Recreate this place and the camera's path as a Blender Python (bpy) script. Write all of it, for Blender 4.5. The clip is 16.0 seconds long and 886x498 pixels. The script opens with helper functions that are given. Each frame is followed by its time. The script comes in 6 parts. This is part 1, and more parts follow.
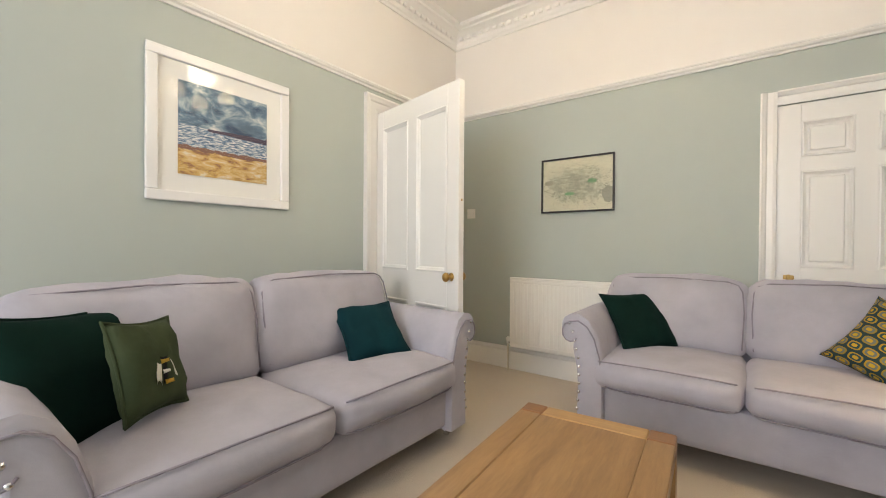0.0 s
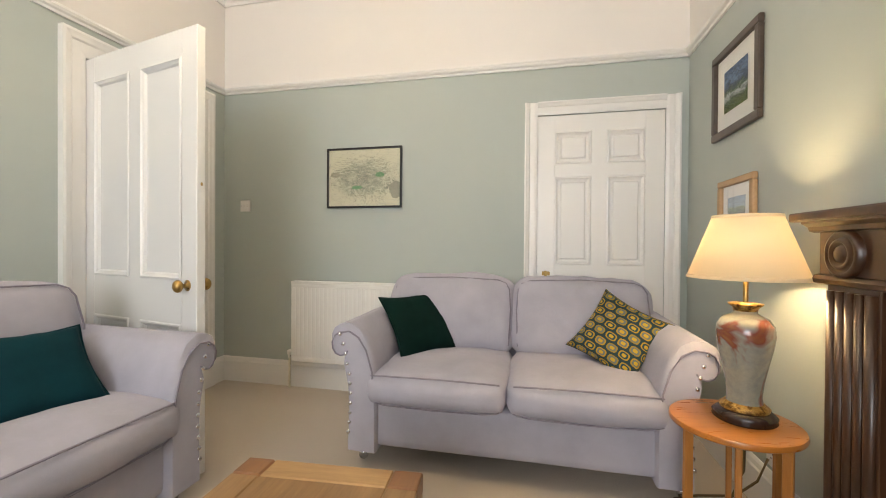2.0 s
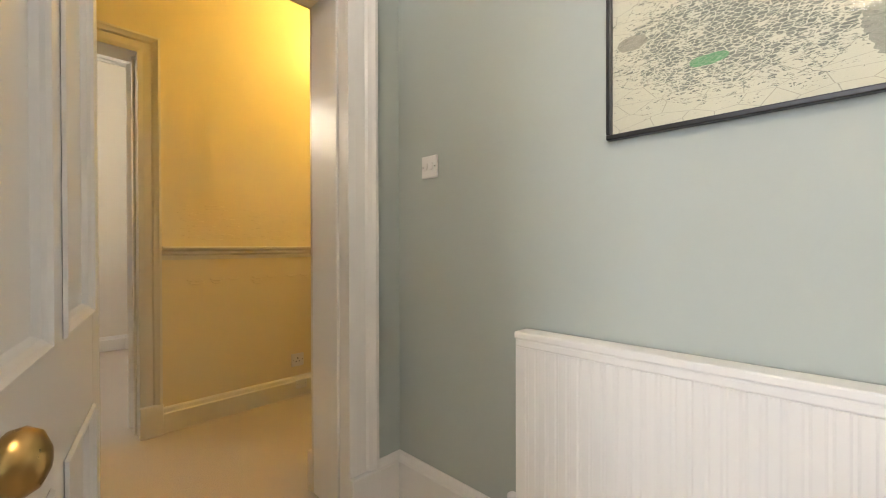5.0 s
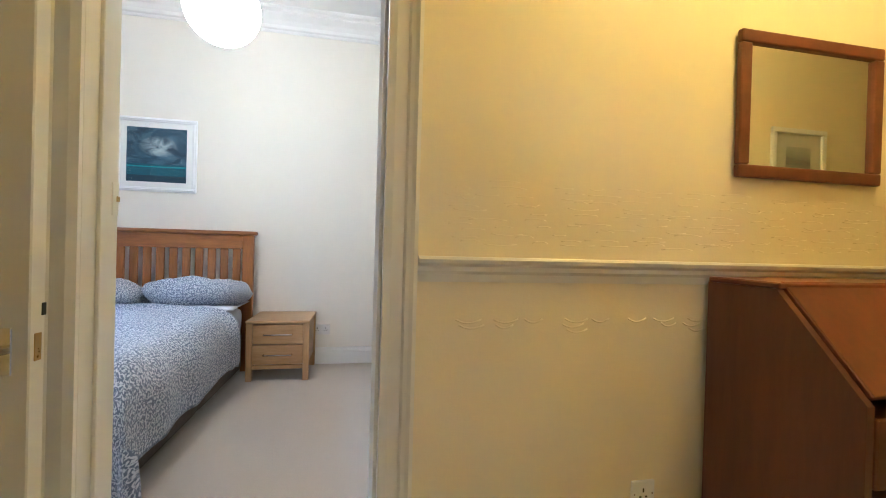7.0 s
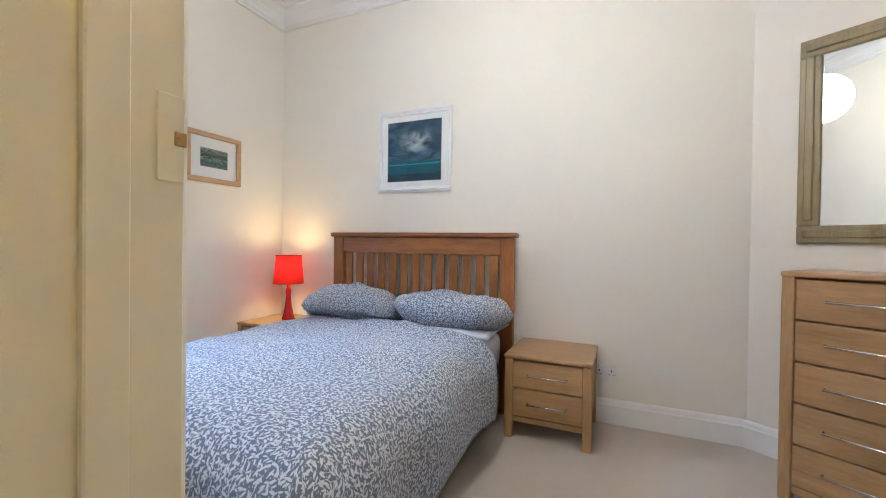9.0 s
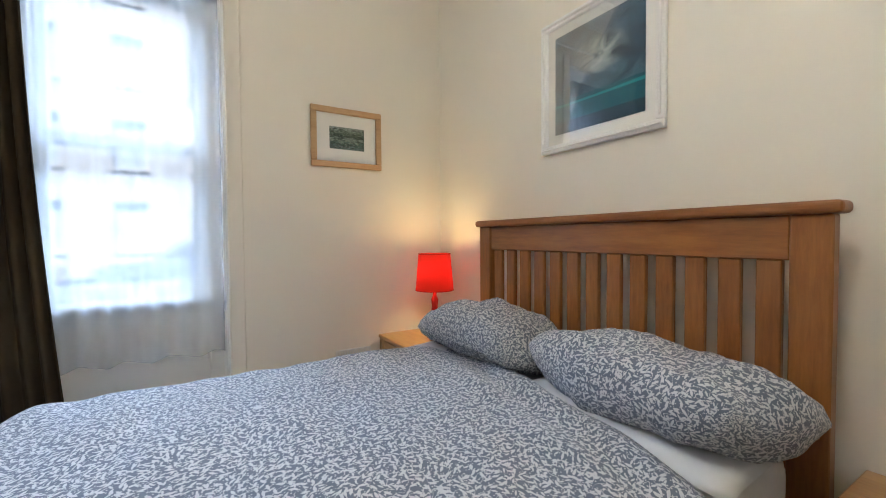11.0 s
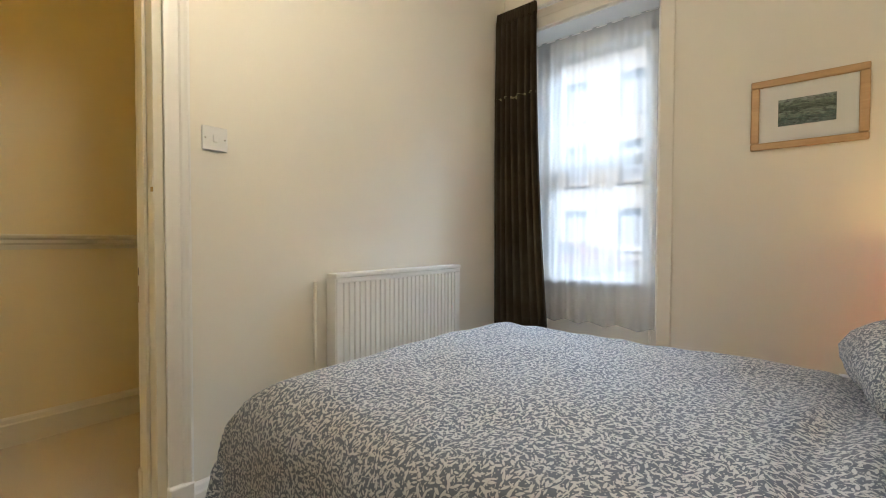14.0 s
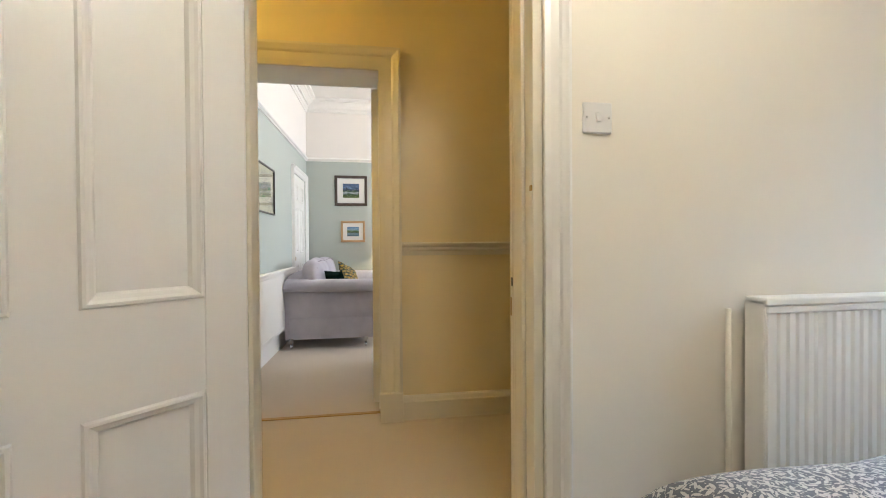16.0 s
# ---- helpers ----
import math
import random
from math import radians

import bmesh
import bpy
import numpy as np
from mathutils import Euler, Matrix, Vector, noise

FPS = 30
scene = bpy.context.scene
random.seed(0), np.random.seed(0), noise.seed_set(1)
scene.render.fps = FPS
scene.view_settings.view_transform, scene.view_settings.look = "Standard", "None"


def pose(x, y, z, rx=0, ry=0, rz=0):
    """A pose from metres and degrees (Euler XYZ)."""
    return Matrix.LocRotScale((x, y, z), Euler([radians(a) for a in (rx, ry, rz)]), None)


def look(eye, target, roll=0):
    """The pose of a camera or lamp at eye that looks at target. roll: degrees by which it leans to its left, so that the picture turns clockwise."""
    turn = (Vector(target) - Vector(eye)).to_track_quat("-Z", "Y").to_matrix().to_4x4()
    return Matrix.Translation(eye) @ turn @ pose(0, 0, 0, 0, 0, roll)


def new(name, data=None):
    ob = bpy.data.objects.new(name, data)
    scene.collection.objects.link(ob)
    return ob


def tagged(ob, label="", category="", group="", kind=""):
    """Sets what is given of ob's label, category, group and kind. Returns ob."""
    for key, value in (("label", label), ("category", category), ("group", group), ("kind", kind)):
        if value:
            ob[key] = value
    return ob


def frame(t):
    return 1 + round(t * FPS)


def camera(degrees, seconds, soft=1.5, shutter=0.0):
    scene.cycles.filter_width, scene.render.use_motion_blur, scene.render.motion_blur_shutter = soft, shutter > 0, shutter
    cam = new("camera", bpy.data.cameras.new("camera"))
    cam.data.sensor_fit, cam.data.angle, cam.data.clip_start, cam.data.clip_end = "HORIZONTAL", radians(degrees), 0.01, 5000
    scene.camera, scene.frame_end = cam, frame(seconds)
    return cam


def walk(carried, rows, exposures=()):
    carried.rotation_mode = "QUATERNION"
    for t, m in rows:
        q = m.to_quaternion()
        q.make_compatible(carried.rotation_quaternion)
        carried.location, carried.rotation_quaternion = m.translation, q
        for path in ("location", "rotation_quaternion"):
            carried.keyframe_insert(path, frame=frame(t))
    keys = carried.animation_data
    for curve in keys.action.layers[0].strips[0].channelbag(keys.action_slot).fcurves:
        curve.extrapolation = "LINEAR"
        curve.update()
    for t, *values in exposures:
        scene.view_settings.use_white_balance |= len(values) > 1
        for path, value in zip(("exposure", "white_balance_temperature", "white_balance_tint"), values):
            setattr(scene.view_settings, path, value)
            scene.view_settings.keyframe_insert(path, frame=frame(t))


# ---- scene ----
cam = camera(94.6, 16.0, 1.0)
PATH = [
    (0, (0.251, 1.148, 1.044), (-0.956, 2.743, 1.029), 0.4),
    (0.5, (0.289, 1.089, 1.049), (-0.635, 2.863, 1.029), 0.5),
    (1, (0.325, 1.154, 1.037), (-0.361, 3.033, 1.025), 0.5),
    (1.5, (0.356, 1.33, 1.046), (-0.167, 3.261, 1.036), 0.4),
    (2, (0.342, 1.57, 1.047), (-0.09, 3.523, 1.031), 0.4),
    (2.5, (0.318, 1.889, 1.051), (-0.142, 3.836, 1.04), 0.4),
    (3, (0.226, 2.233, 1.05), (-0.355, 4.147, 1.035), 0.4),
    (3.5, (0.099, 2.569, 1.036), (-0.684, 4.409, 1.025), 0.4),
    (4, (-0.113, 2.833, 1.04), (-1.111, 4.566, 1.025), 0.0),
    (4.5, (-0.377, 3.044, 1.037), (-1.595, 4.631, 1.02), -0.3),
    (4.7, (-0.495, 3.11, 1.033), (-1.799, 4.627, 1.015), -0.3),
    (5.3, (-0.87, 3.29, 1.04), (-2.34, 4.645, 1.035), 0.1),
    (6.0, (-1.41, 3.46, 1.05), (-3.105, 4.52, 1.05), 0.8),
    (6.8, (-2.022, 3.58, 1.074), (-3.953, 4.101, 1.064), 1.6),
    (7, (-2.159, 3.576, 1.071), (-4.122, 3.959, 1.057), 1.6),
    (7.5, (-2.468, 3.557, 1.075), (-4.468, 3.581, 1.048), 1.2),
    (8, (-2.768, 3.497, 1.074), (-4.743, 3.185, 1.049), 1.1),
    (8.5, (-3.01, 3.415, 1.07), (-4.921, 2.827, 1.047), 1.1),
    (9, (-3.24, 3.314, 1.07), (-5.07, 2.509, 1.046), 0.8),
    (9.2, (-3.329, 3.26, 1.046), (-5.128, 2.388, 1.037), 1.0),
    (11.5, (-4.672, 3.026, 1.07), (-5.381, 1.157, 1.008), -0.7),
    (12, (-4.775, 3.025, 1.028), (-5.129, 1.057, 0.99), -0.2),
    (12.5, (-4.882, 3.08, 0.994), (-4.806, 1.082, 0.979), 0.0),
    (13, (-5.016, 3.176, 0.99), (-4.474, 1.251, 0.968), 0.1),
    (13.5, (-5.108, 3.238, 0.995), (-4.174, 1.47, 0.966), 0.2),
    (14, (-5.165, 3.297, 1.02), (-3.899, 1.749, 0.973), 0.2),
    (14.5, (-5.201, 3.303, 1.009), (-3.636, 2.058, 0.978), -0.2),
    (15, (-5.145, 3.316, 1.011), (-3.377, 2.381, 0.98), -0.3),
    (15.5, (-4.963, 3.308, 1.009), (-3.058, 2.698, 0.984), -0.2),
    (16, (-4.661, 3.276, 1.025), (-2.683, 2.978, 1.003), -0.4),
]
walk(cam, [(t, look(eye, target, roll)) for t, eye, target, roll in PATH],
     [(0.0, -0.25, 6500, 10), (1.5, -0.2, 6400, 10), (2.5, -0.3, 6400, 10), (4.5, 0.05, 6300, 13), (6.8, 0.6, 4550, 12), (7.8, 0.5, 4650, 13), (9.0, 0.42, 4800, 14), (11.5, 0.0, 5550, 10), (13.0, 0.02, 6200, 10), (13.5, -0.16, 6000, 10), (14.0, -0.1, 6000, 9), (15.0, 0.0, 6300, 10), (15.5, 0.04, 6000, 10), (16.0, 0.22, 5600, 10)])

# ---- light ----
world = bpy.data.worlds.new("world")
scene.world = world
world.use_nodes = True
wn = world.node_tree
sky = wn.nodes.new("ShaderNodeTexSky")
sky.sky_type, sky.sun_disc = "NISHITA", False
sky.sun_elevation, sky.sun_rotation = radians(42), radians(-20)
wn.links.new(sky.outputs["Color"], wn.nodes["Background"].inputs["Color"])
wn.nodes["Background"].inputs["Strength"].default_value = 0.15
SUN = bpy.data.lights.new("sun", "SUN")
SUN.energy, SUN.angle, SUN.color = 5.0, radians(0.6), (1.0, 0.95, 0.88)
new("sun", SUN).matrix_world = look((0, 0, 20), (-5, -17, 0))


def area_lamp(name, m, sx, sy, watts, colour):
    li = bpy.data.lights.new(name, "AREA")
    li.shape, li.size, li.size_y, li.energy, li.color = "RECTANGLE", sx, sy, watts, colour
    ob = new(name, li)
    ob.matrix_world = m
    return ob


def bulb(name, at, watts, colour, radius=0.04):
    li = bpy.data.lights.new(name, "POINT")
    li.energy, li.color, li.shadow_soft_size = watts, colour, radius
    ob = new(name, li)
    ob.location = at
    return ob


# added lamps for daylight: first, unseen high over the street, facing the bedroom window
area_lamp("daylight_stand_in", look((-4.6, -6.5, 7.4), (-4.5, 0.5, 1.6)), 9.0, 2.6, 3400, (0.74, 0.87, 1.0))
# second, in the opening of the living room's unseen window behind the walker
area_lamp("daylight_stand_in", look((-0.4, -1.75, 1.7), (-0.5, 3.0, 1.45)), 2.0, 1.7, 118, (0.93, 0.94, 0.97))
bulb("bulb", (-0.55, 2.65, 2.45), 33, (1.0, 0.84, 0.64), 0.10)
bulb("bulb", (1.035, 3.12, 1.045), 17, (1.0, 0.74, 0.40), 0.035)
bulb("bulb", (-5.70, 0.905, 0.895), 7.0, (1.0, 0.70, 0.22), 0.07)

# ---- materials ----


class Nodes:
    """A node material with a few short ways to wire it."""

    def __init__(self, name, rough=0.6, metal=0.0, colour=(0.8, 0.8, 0.8)):
        self.m = bpy.data.materials.new(name)
        self.m.use_nodes = True
        self.t = self.m.node_tree
        self.b = self.t.nodes["Principled BSDF"]
        self.b.inputs["Roughness"].default_value = rough
        self.b.inputs["Metallic"].default_value = metal
        self.b.inputs["Base Color"].default_value = (*colour, 1)
        self.co = None

    def node(self, kind, operation="", use_clamp=False, data_type="", blend_type="", voronoi_dimensions="", feature="", wave_type=""):
        n = self.t.nodes.new(kind)
        if operation:
            n.operation = operation
        if use_clamp:
            n.use_clamp = True
        if data_type:
            n.data_type = data_type
        if blend_type:
            n.blend_type = blend_type
        if voronoi_dimensions:
            n.voronoi_dimensions = voronoi_dimensions
        if feature:
            n.feature = feature
        if wave_type:
            n.wave_type = wave_type
        return n

    def put(self, n, key, v):
        sock = n.inputs[key]
        if isinstance(v, bpy.types.NodeSocket):
            self.t.links.new(v, sock)
        elif isinstance(v, tuple) and len(v) == 3 and sock.type == "RGBA":
            sock.default_value = (*v, 1)
        else:
            sock.default_value = v

    def coords(self, kind="Object", scale=(1, 1, 1), rot=(0, 0, 0), loc=(0, 0, 0)):
        tc = self.node("ShaderNodeTexCoord")
        mp = self.node("ShaderNodeMapping")
        self.put(mp, "Vector", tc.outputs[kind])
        mp.inputs["Scale"].default_value = scale
        mp.inputs["Rotation"].default_value = tuple(radians(a) for a in rot)
        mp.inputs["Location"].default_value = loc
        return mp.outputs[0]

    def noise(self, vec, scale, detail=3.0, rough=0.55, dist=0.0):
        n = self.node("ShaderNodeTexNoise")
        self.put(n, "Vector", vec)
        self.put(n, "Scale", scale)
        self.put(n, "Detail", detail)
        self.put(n, "Roughness", rough)
        self.put(n, "Distortion", dist)
        return n.outputs["Fac"]

    def ramp(self, fac, stops, interp="LINEAR"):
        n = self.node("ShaderNodeValToRGB")
        self.put(n, "Fac", fac)
        cr = n.color_ramp
        cr.interpolation = interp
        while len(cr.elements) < len(stops):
            cr.elements.new(0.5)
        for e, (p, c) in zip(cr.elements, stops):
            e.position, e.color = p, (*c, 1) if len(c) == 3 else c
        return n.outputs["Color"]

    def mix(self, fac, a, b, blend="MIX"):
        n = self.node("ShaderNodeMix", data_type="RGBA", blend_type=blend)
        for i, v in ((0, fac), (6, a), (7, b)):
            sock = n.inputs[i]
            if isinstance(v, bpy.types.NodeSocket):
                self.t.links.new(v, sock)
            else:
                sock.default_value = (*v, 1) if isinstance(v, tuple) and len(v) == 3 else v
        return n.outputs[2]

    def math(self, op, a, b=0.0, clamp=False):
        n = self.node("ShaderNodeMath", operation=op, use_clamp=clamp)
        self.put(n, 0, a)
        self.put(n, 1, b)
        return n.outputs[0]

    def colour(self, v):
        self.put(self.b, "Base Color", v)
        return self

    def bump(self, height, strength=0.3, distance=0.002):
        n = self.node("ShaderNodeBump")
        self.put(n, "Height", height)
        self.put(n, "Strength", strength)
        self.put(n, "Distance", distance)
        self.put(self.b, "Normal", n.outputs[0])
        return self


def painted(name, colour, rough=0.75, grain=220, relief=0.12, spread=0.06):
    n = Nodes(name, rough)
    v = n.coords()
    dark = tuple(c * (1 - spread) for c in colour)
    n.colour(n.mix(n.noise(v, 1.7, 4), dark, colour))
    return n.bump(n.noise(v, grain, 2), relief, 0.001).m


def fabric(name, colour, light, scale=6, sheen=0.5, weave=900, rough=0.9, crease=0.0):
    n = Nodes(name, rough)
    v = n.coords()
    f = n.ramp(n.noise(v, scale, 5, 0.6), [(0.32, (0, 0, 0)), (0.68, (1, 1, 1))])
    c = n.mix(f, colour, light)
    c = n.mix(n.math("MULTIPLY", n.noise(v, weave, 1), 0.35), c, tuple(x * 0.6 for x in colour))
    n.colour(c)
    n.put(n.b, "Specular IOR Level", 0.15)
    n.put(n.b, "Sheen Weight", sheen)
    n.put(n.b, "Sheen Roughness", 0.4)
    n.put(n.b, "Sheen Tint", light)
    h = n.math("ADD", n.noise(v, weave, 1), n.math("MULTIPLY", n.noise(v, 26, 3), 1.5))
    if crease:
        h = n.math("ADD", h, n.math("MULTIPLY", n.noise(v, 4.5, 4, 0.6, 1.6), crease))
    return n.bump(h, 0.25, 0.002).m


def wood(name, dark, light, axis=(1, 0, 0), rough=0.42, scale=9.0, coat=0.1):
    n = Nodes(name, rough)
    along = tuple(0.12 if a else 1.0 for a in axis)
    v = n.coords("Object", along)
    info = n.node("ShaderNodeObjectInfo")
    shift = n.node("ShaderNodeVectorMath", operation="ADD")
    n.put(shift, 0, v)
    n.put(shift, 1, n.math("MULTIPLY", info.outputs["Random"], 7.0))
    v = shift.outputs[0]
    grain = n.noise(v, scale * 9, 5, 0.65, 0.3)
    broad = n.noise(v, scale, 3, 0.5, 1.2)
    f = n.math("ADD", n.math("MULTIPLY", grain, 0.55), n.math("MULTIPLY", broad, 0.55))
    n.colour(n.ramp(f, [(0.36, dark), (0.72, light)]))
    n.put(n.b, "Roughness", n.math("ADD", n.math("MULTIPLY", grain, 0.2), rough - 0.1))
    n.put(n.b, "Coat Weight", coat)
    n.put(n.b, "Coat Roughness", 0.25)
    return n.bump(grain, 0.12, 0.001).m


def metal(name, colour, rough=0.25):
    n = Nodes(name, rough, 1.0, colour)
    v = n.coords()
    n.put(n.b, "Roughness", n.math("ADD", n.math("MULTIPLY", n.noise(v, 60, 3), 0.2), rough - 0.08))
    return n.m


GREEN = painted("green_wall_paint", (0.44, 0.478, 0.445))
FRIEZE = painted("white_wall_paint", (0.80, 0.76, 0.72))
CREAM = painted("cream_wall_paint", (0.80, 0.75, 0.66))
CEIL = painted("ceiling_paint", (0.80, 0.78, 0.75))
GLOSS = painted("white_gloss_paint", (0.80, 0.78, 0.75), 0.28, 40, 0.06, 0.03)
OFFWHITE = painted("ivory_gloss_paint", (0.72, 0.67, 0.56), 0.3, 40, 0.06, 0.04)
RADIATOR = painted("white_radiator_enamel", (0.80, 0.78, 0.74), 0.32, 60, 0.03, 0.02)
PLASTIC = painted("white_plastic", (0.74, 0.72, 0.70), 0.35, 60, 0.02, 0.02)
BRASS = metal("aged_brass", (0.42, 0.27, 0.09), 0.28)


def gilt_material():
    """Worn gilding: bright on the high spots, brown in the hollows of the carving."""
    n = Nodes("gilt", 0.42, 0.9)
    v = n.coords()
    f = n.noise(v, 55, 4, 0.65, 0.6)
    n.colour(n.ramp(f, [(0.38, (0.11, 0.055, 0.015)), (0.52, (0.36, 0.21, 0.055)), (0.66, (0.58, 0.38, 0.12))]))
    return n.bump(f, 0.8, 0.006).m


GILT = gilt_material()
CHROME = metal("chrome", (0.75, 0.75, 0.76), 0.12)
STUD = metal("nickel_stud", (0.72, 0.72, 0.74), 0.16)
OAK = wood("oak_x", (0.33, 0.18, 0.065), (0.50, 0.305, 0.13), (1, 0, 0))
OAK_Y = wood("oak_y", (0.22, 0.115, 0.040), (0.37, 0.21, 0.085), (0, 1, 0))
OAK_Z = wood("oak_z", (0.33, 0.18, 0.065), (0.50, 0.305, 0.13), (0, 0, 1))
OAK_END = wood("oak_end_grain", (0.20, 0.085, 0.03), (0.30, 0.14, 0.055), (0, 1, 0))
PINE = wood("stained_pine_y", (0.185, 0.064, 0.012), (0.335, 0.130, 0.024), (0, 1, 0), 0.38)
PINE_Z = wood("stained_pine_z", (0.185, 0.064, 0.012), (0.335, 0.130, 0.024), (0, 0, 1), 0.38)
TEAK = wood("orange_teak", (0.36, 0.118, 0.018), (0.50, 0.185, 0.030), (1, 0, 0), 0.3, 9, 0.3)
TEAK_Z = wood("orange_teak_leg", (0.34, 0.128, 0.028), (0.47, 0.20, 0.046), (0, 0, 1), 0.35)
MAHOG = wood("mahogany", (0.085, 0.026, 0.009), (0.16, 0.052, 0.017), (0, 0, 1), 0.45, 3, 0.05)
MAHOG_Y = wood("mahogany_y", (0.12, 0.033, 0.009), (0.20, 0.062, 0.017), (0, 1, 0), 0.42, 2.5, 0.08)
MANTEL = wood("dark_mantel_wood", (0.027, 0.010, 0.004), (0.068, 0.028, 0.010), (0, 1, 0), 0.35, 6, 0.3)
MANTEL_Z = wood("dark_mantel_wood_z", (0.027, 0.010, 0.004), (0.068, 0.028, 0.010), (0, 0, 1), 0.35, 6, 0.3)
DARKFRAME = wood("dark_frame_wood", (0.035, 0.022, 0.016), (0.075, 0.05, 0.035), (0, 1, 0), 0.4)
PALEWOOD = wood("pale_frame_wood", (0.42, 0.25, 0.11), (0.56, 0.36, 0.18), (1, 0, 0), 0.5)
OLIVE = wood("gilt_olive_frame", (0.20, 0.15, 0.06), (0.32, 0.25, 0.11), (0, 0, 1), 0.45)
BLACK = painted("black_lacquer", (0.012, 0.012, 0.012), 0.3, 60, 0.02)
SOOT = painted("sooty_firebox", (0.012, 0.011, 0.010), 0.9, 60, 0.3)
SOFA = fabric("lilac_grey_velour", (0.405, 0.388, 0.44), (0.485, 0.466, 0.525), 5, 0.3, crease=8.0)
PIPING = fabric("mauve_piping", (0.25, 0.225, 0.265), (0.32, 0.29, 0.33), 20, 0.2)
BOTTLE = fabric("bottle_green_velvet", (0.0012, 0.012, 0.0085), (0.0025, 0.021, 0.015), 5, 0.06)
TEAL = fabric("dark_teal_velvet", (0.002, 0.023, 0.031), (0.004, 0.038, 0.047), 5, 0.08)
SAGE = fabric("moss_green_velvet", (0.034, 0.048, 0.023), (0.066, 0.084, 0.043), 6, 0.12)
TAUPE = fabric("taupe_divan_cloth", (0.135, 0.105, 0.085), (0.18, 0.145, 0.12), 9, 0.2)
CURTAIN = fabric("dark_brown_curtain_cloth", (0.040, 0.028, 0.015), (0.072, 0.053, 0.030), 3, 0.2)
SHEET = fabric("white_cotton_sheet", (0.66, 0.66, 0.68), (0.76, 0.76, 0.78), 8, 0.1)


def carpet_material():
    n = Nodes("beige_carpet", 0.95)
    v = n.coords()
    c = n.mix(n.noise(v, 2.2, 4), (0.50, 0.42, 0.33), (0.60, 0.52, 0.42))
    c = n.mix(n.math("MULTIPLY", n.noise(v, 420, 2), 0.55), c, (0.40, 0.32, 0.24))
    n.colour(c)
    n.put(n.b, "Sheen Weight", 0.25)
    h = n.math("ADD", n.noise(v, 420, 2), n.noise(v, 120, 2))
    return n.bump(h, 0.6, 0.004).m


def anaglypta_material():
    """Painted hall wallpaper with faint horizontal ripples and blisters under the paint."""
    n = Nodes("embossed_hall_paper", 0.42)
    v = n.coords()
    n.colour(n.mix(n.noise(v, 1.4, 3), (0.74, 0.635, 0.40), (0.80, 0.695, 0.46)))
    fine = n.noise(v, 160, 2)
    broad = n.noise(n.coords("Object", (1, 1, 1)), 9, 2)
    return n.bump(n.math("ADD", n.math("MULTIPLY", fine, 0.3), n.math("MULTIPLY", broad, 0.5)), 0.35, 0.003).m


def leaf_cloth_material():
    """Grey cotton printed with cream sprigs: winding stems, leaves and dots."""
    n = Nodes("leaf_print_cotton", 0.85)

    def leaves(scale, loc, long, wide):
        """Pointed leaves turned every way, one to a cell."""
        v = n.coords("UV", (scale, scale, 1), (0, 0, 0), loc)
        vo = n.node("ShaderNodeTexVoronoi", voronoi_dimensions="2D")
        n.put(vo, "Vector", v)
        n.put(vo, "Scale", 1.0)
        n.put(vo, "Randomness", 0.8)
        off = n.node("ShaderNodeVectorMath", operation="SUBTRACT")
        n.put(off, 0, v)
        n.put(off, 1, vo.outputs["Position"])
        rot = n.node("ShaderNodeVectorRotate")
        rot.rotation_type = "Z_AXIS"
        n.put(rot, "Vector", off.outputs[0])
        pick = n.node("ShaderNodeSeparateXYZ")
        n.put(pick, 0, vo.outputs["Color"])
        n.put(rot, "Angle", n.math("MULTIPLY", pick.outputs[0], 6.283))
        xy = n.node("ShaderNodeSeparateXYZ")
        n.put(xy, 0, rot.outputs[0])
        x = n.math("DIVIDE", xy.outputs[0], long)
        half = n.math("MULTIPLY", n.math("SUBTRACT", 1.0, n.math("MULTIPLY", x, x)), wide)
        return n.math("LESS_THAN", n.math("ABSOLUTE", xy.outputs[1]), half)

    mask = leaves(50, (0, 0, 0), 0.50, 0.16)
    for scale, loc, long, wide in ((62, (3.3, 1.7, 0), 0.47, 0.14), (90, (1.9, 8.3, 0), 0.17, 0.13)):
        mask = n.math("MAXIMUM", mask, leaves(scale, loc, long, wide))
    v = n.coords("UV")
    winding = n.math("ABSOLUTE", n.math("SUBTRACT", n.noise(v, 30, 1, 0.4, 0.6), 0.5))
    mask = n.math("MAXIMUM", mask, n.math("LESS_THAN", winding, 0.010))
    ground = n.mix(n.noise(v, 30, 3), (0.112, 0.130, 0.182), (0.150, 0.170, 0.225))
    print_ = n.mix(n.noise(v, 120, 2), (0.48, 0.495, 0.53), (0.60, 0.61, 0.64))
    n.colour(n.mix(mask, ground, print_))
    n.put(n.b, "Sheen Weight", 0.12)
    o = n.coords("Object")
    return n.bump(n.math("ADD", n.noise(o, 14, 3, 0.6, 0.8), n.math("MULTIPLY", n.noise(o, 700, 1), 0.06)), 0.5, 0.012).m


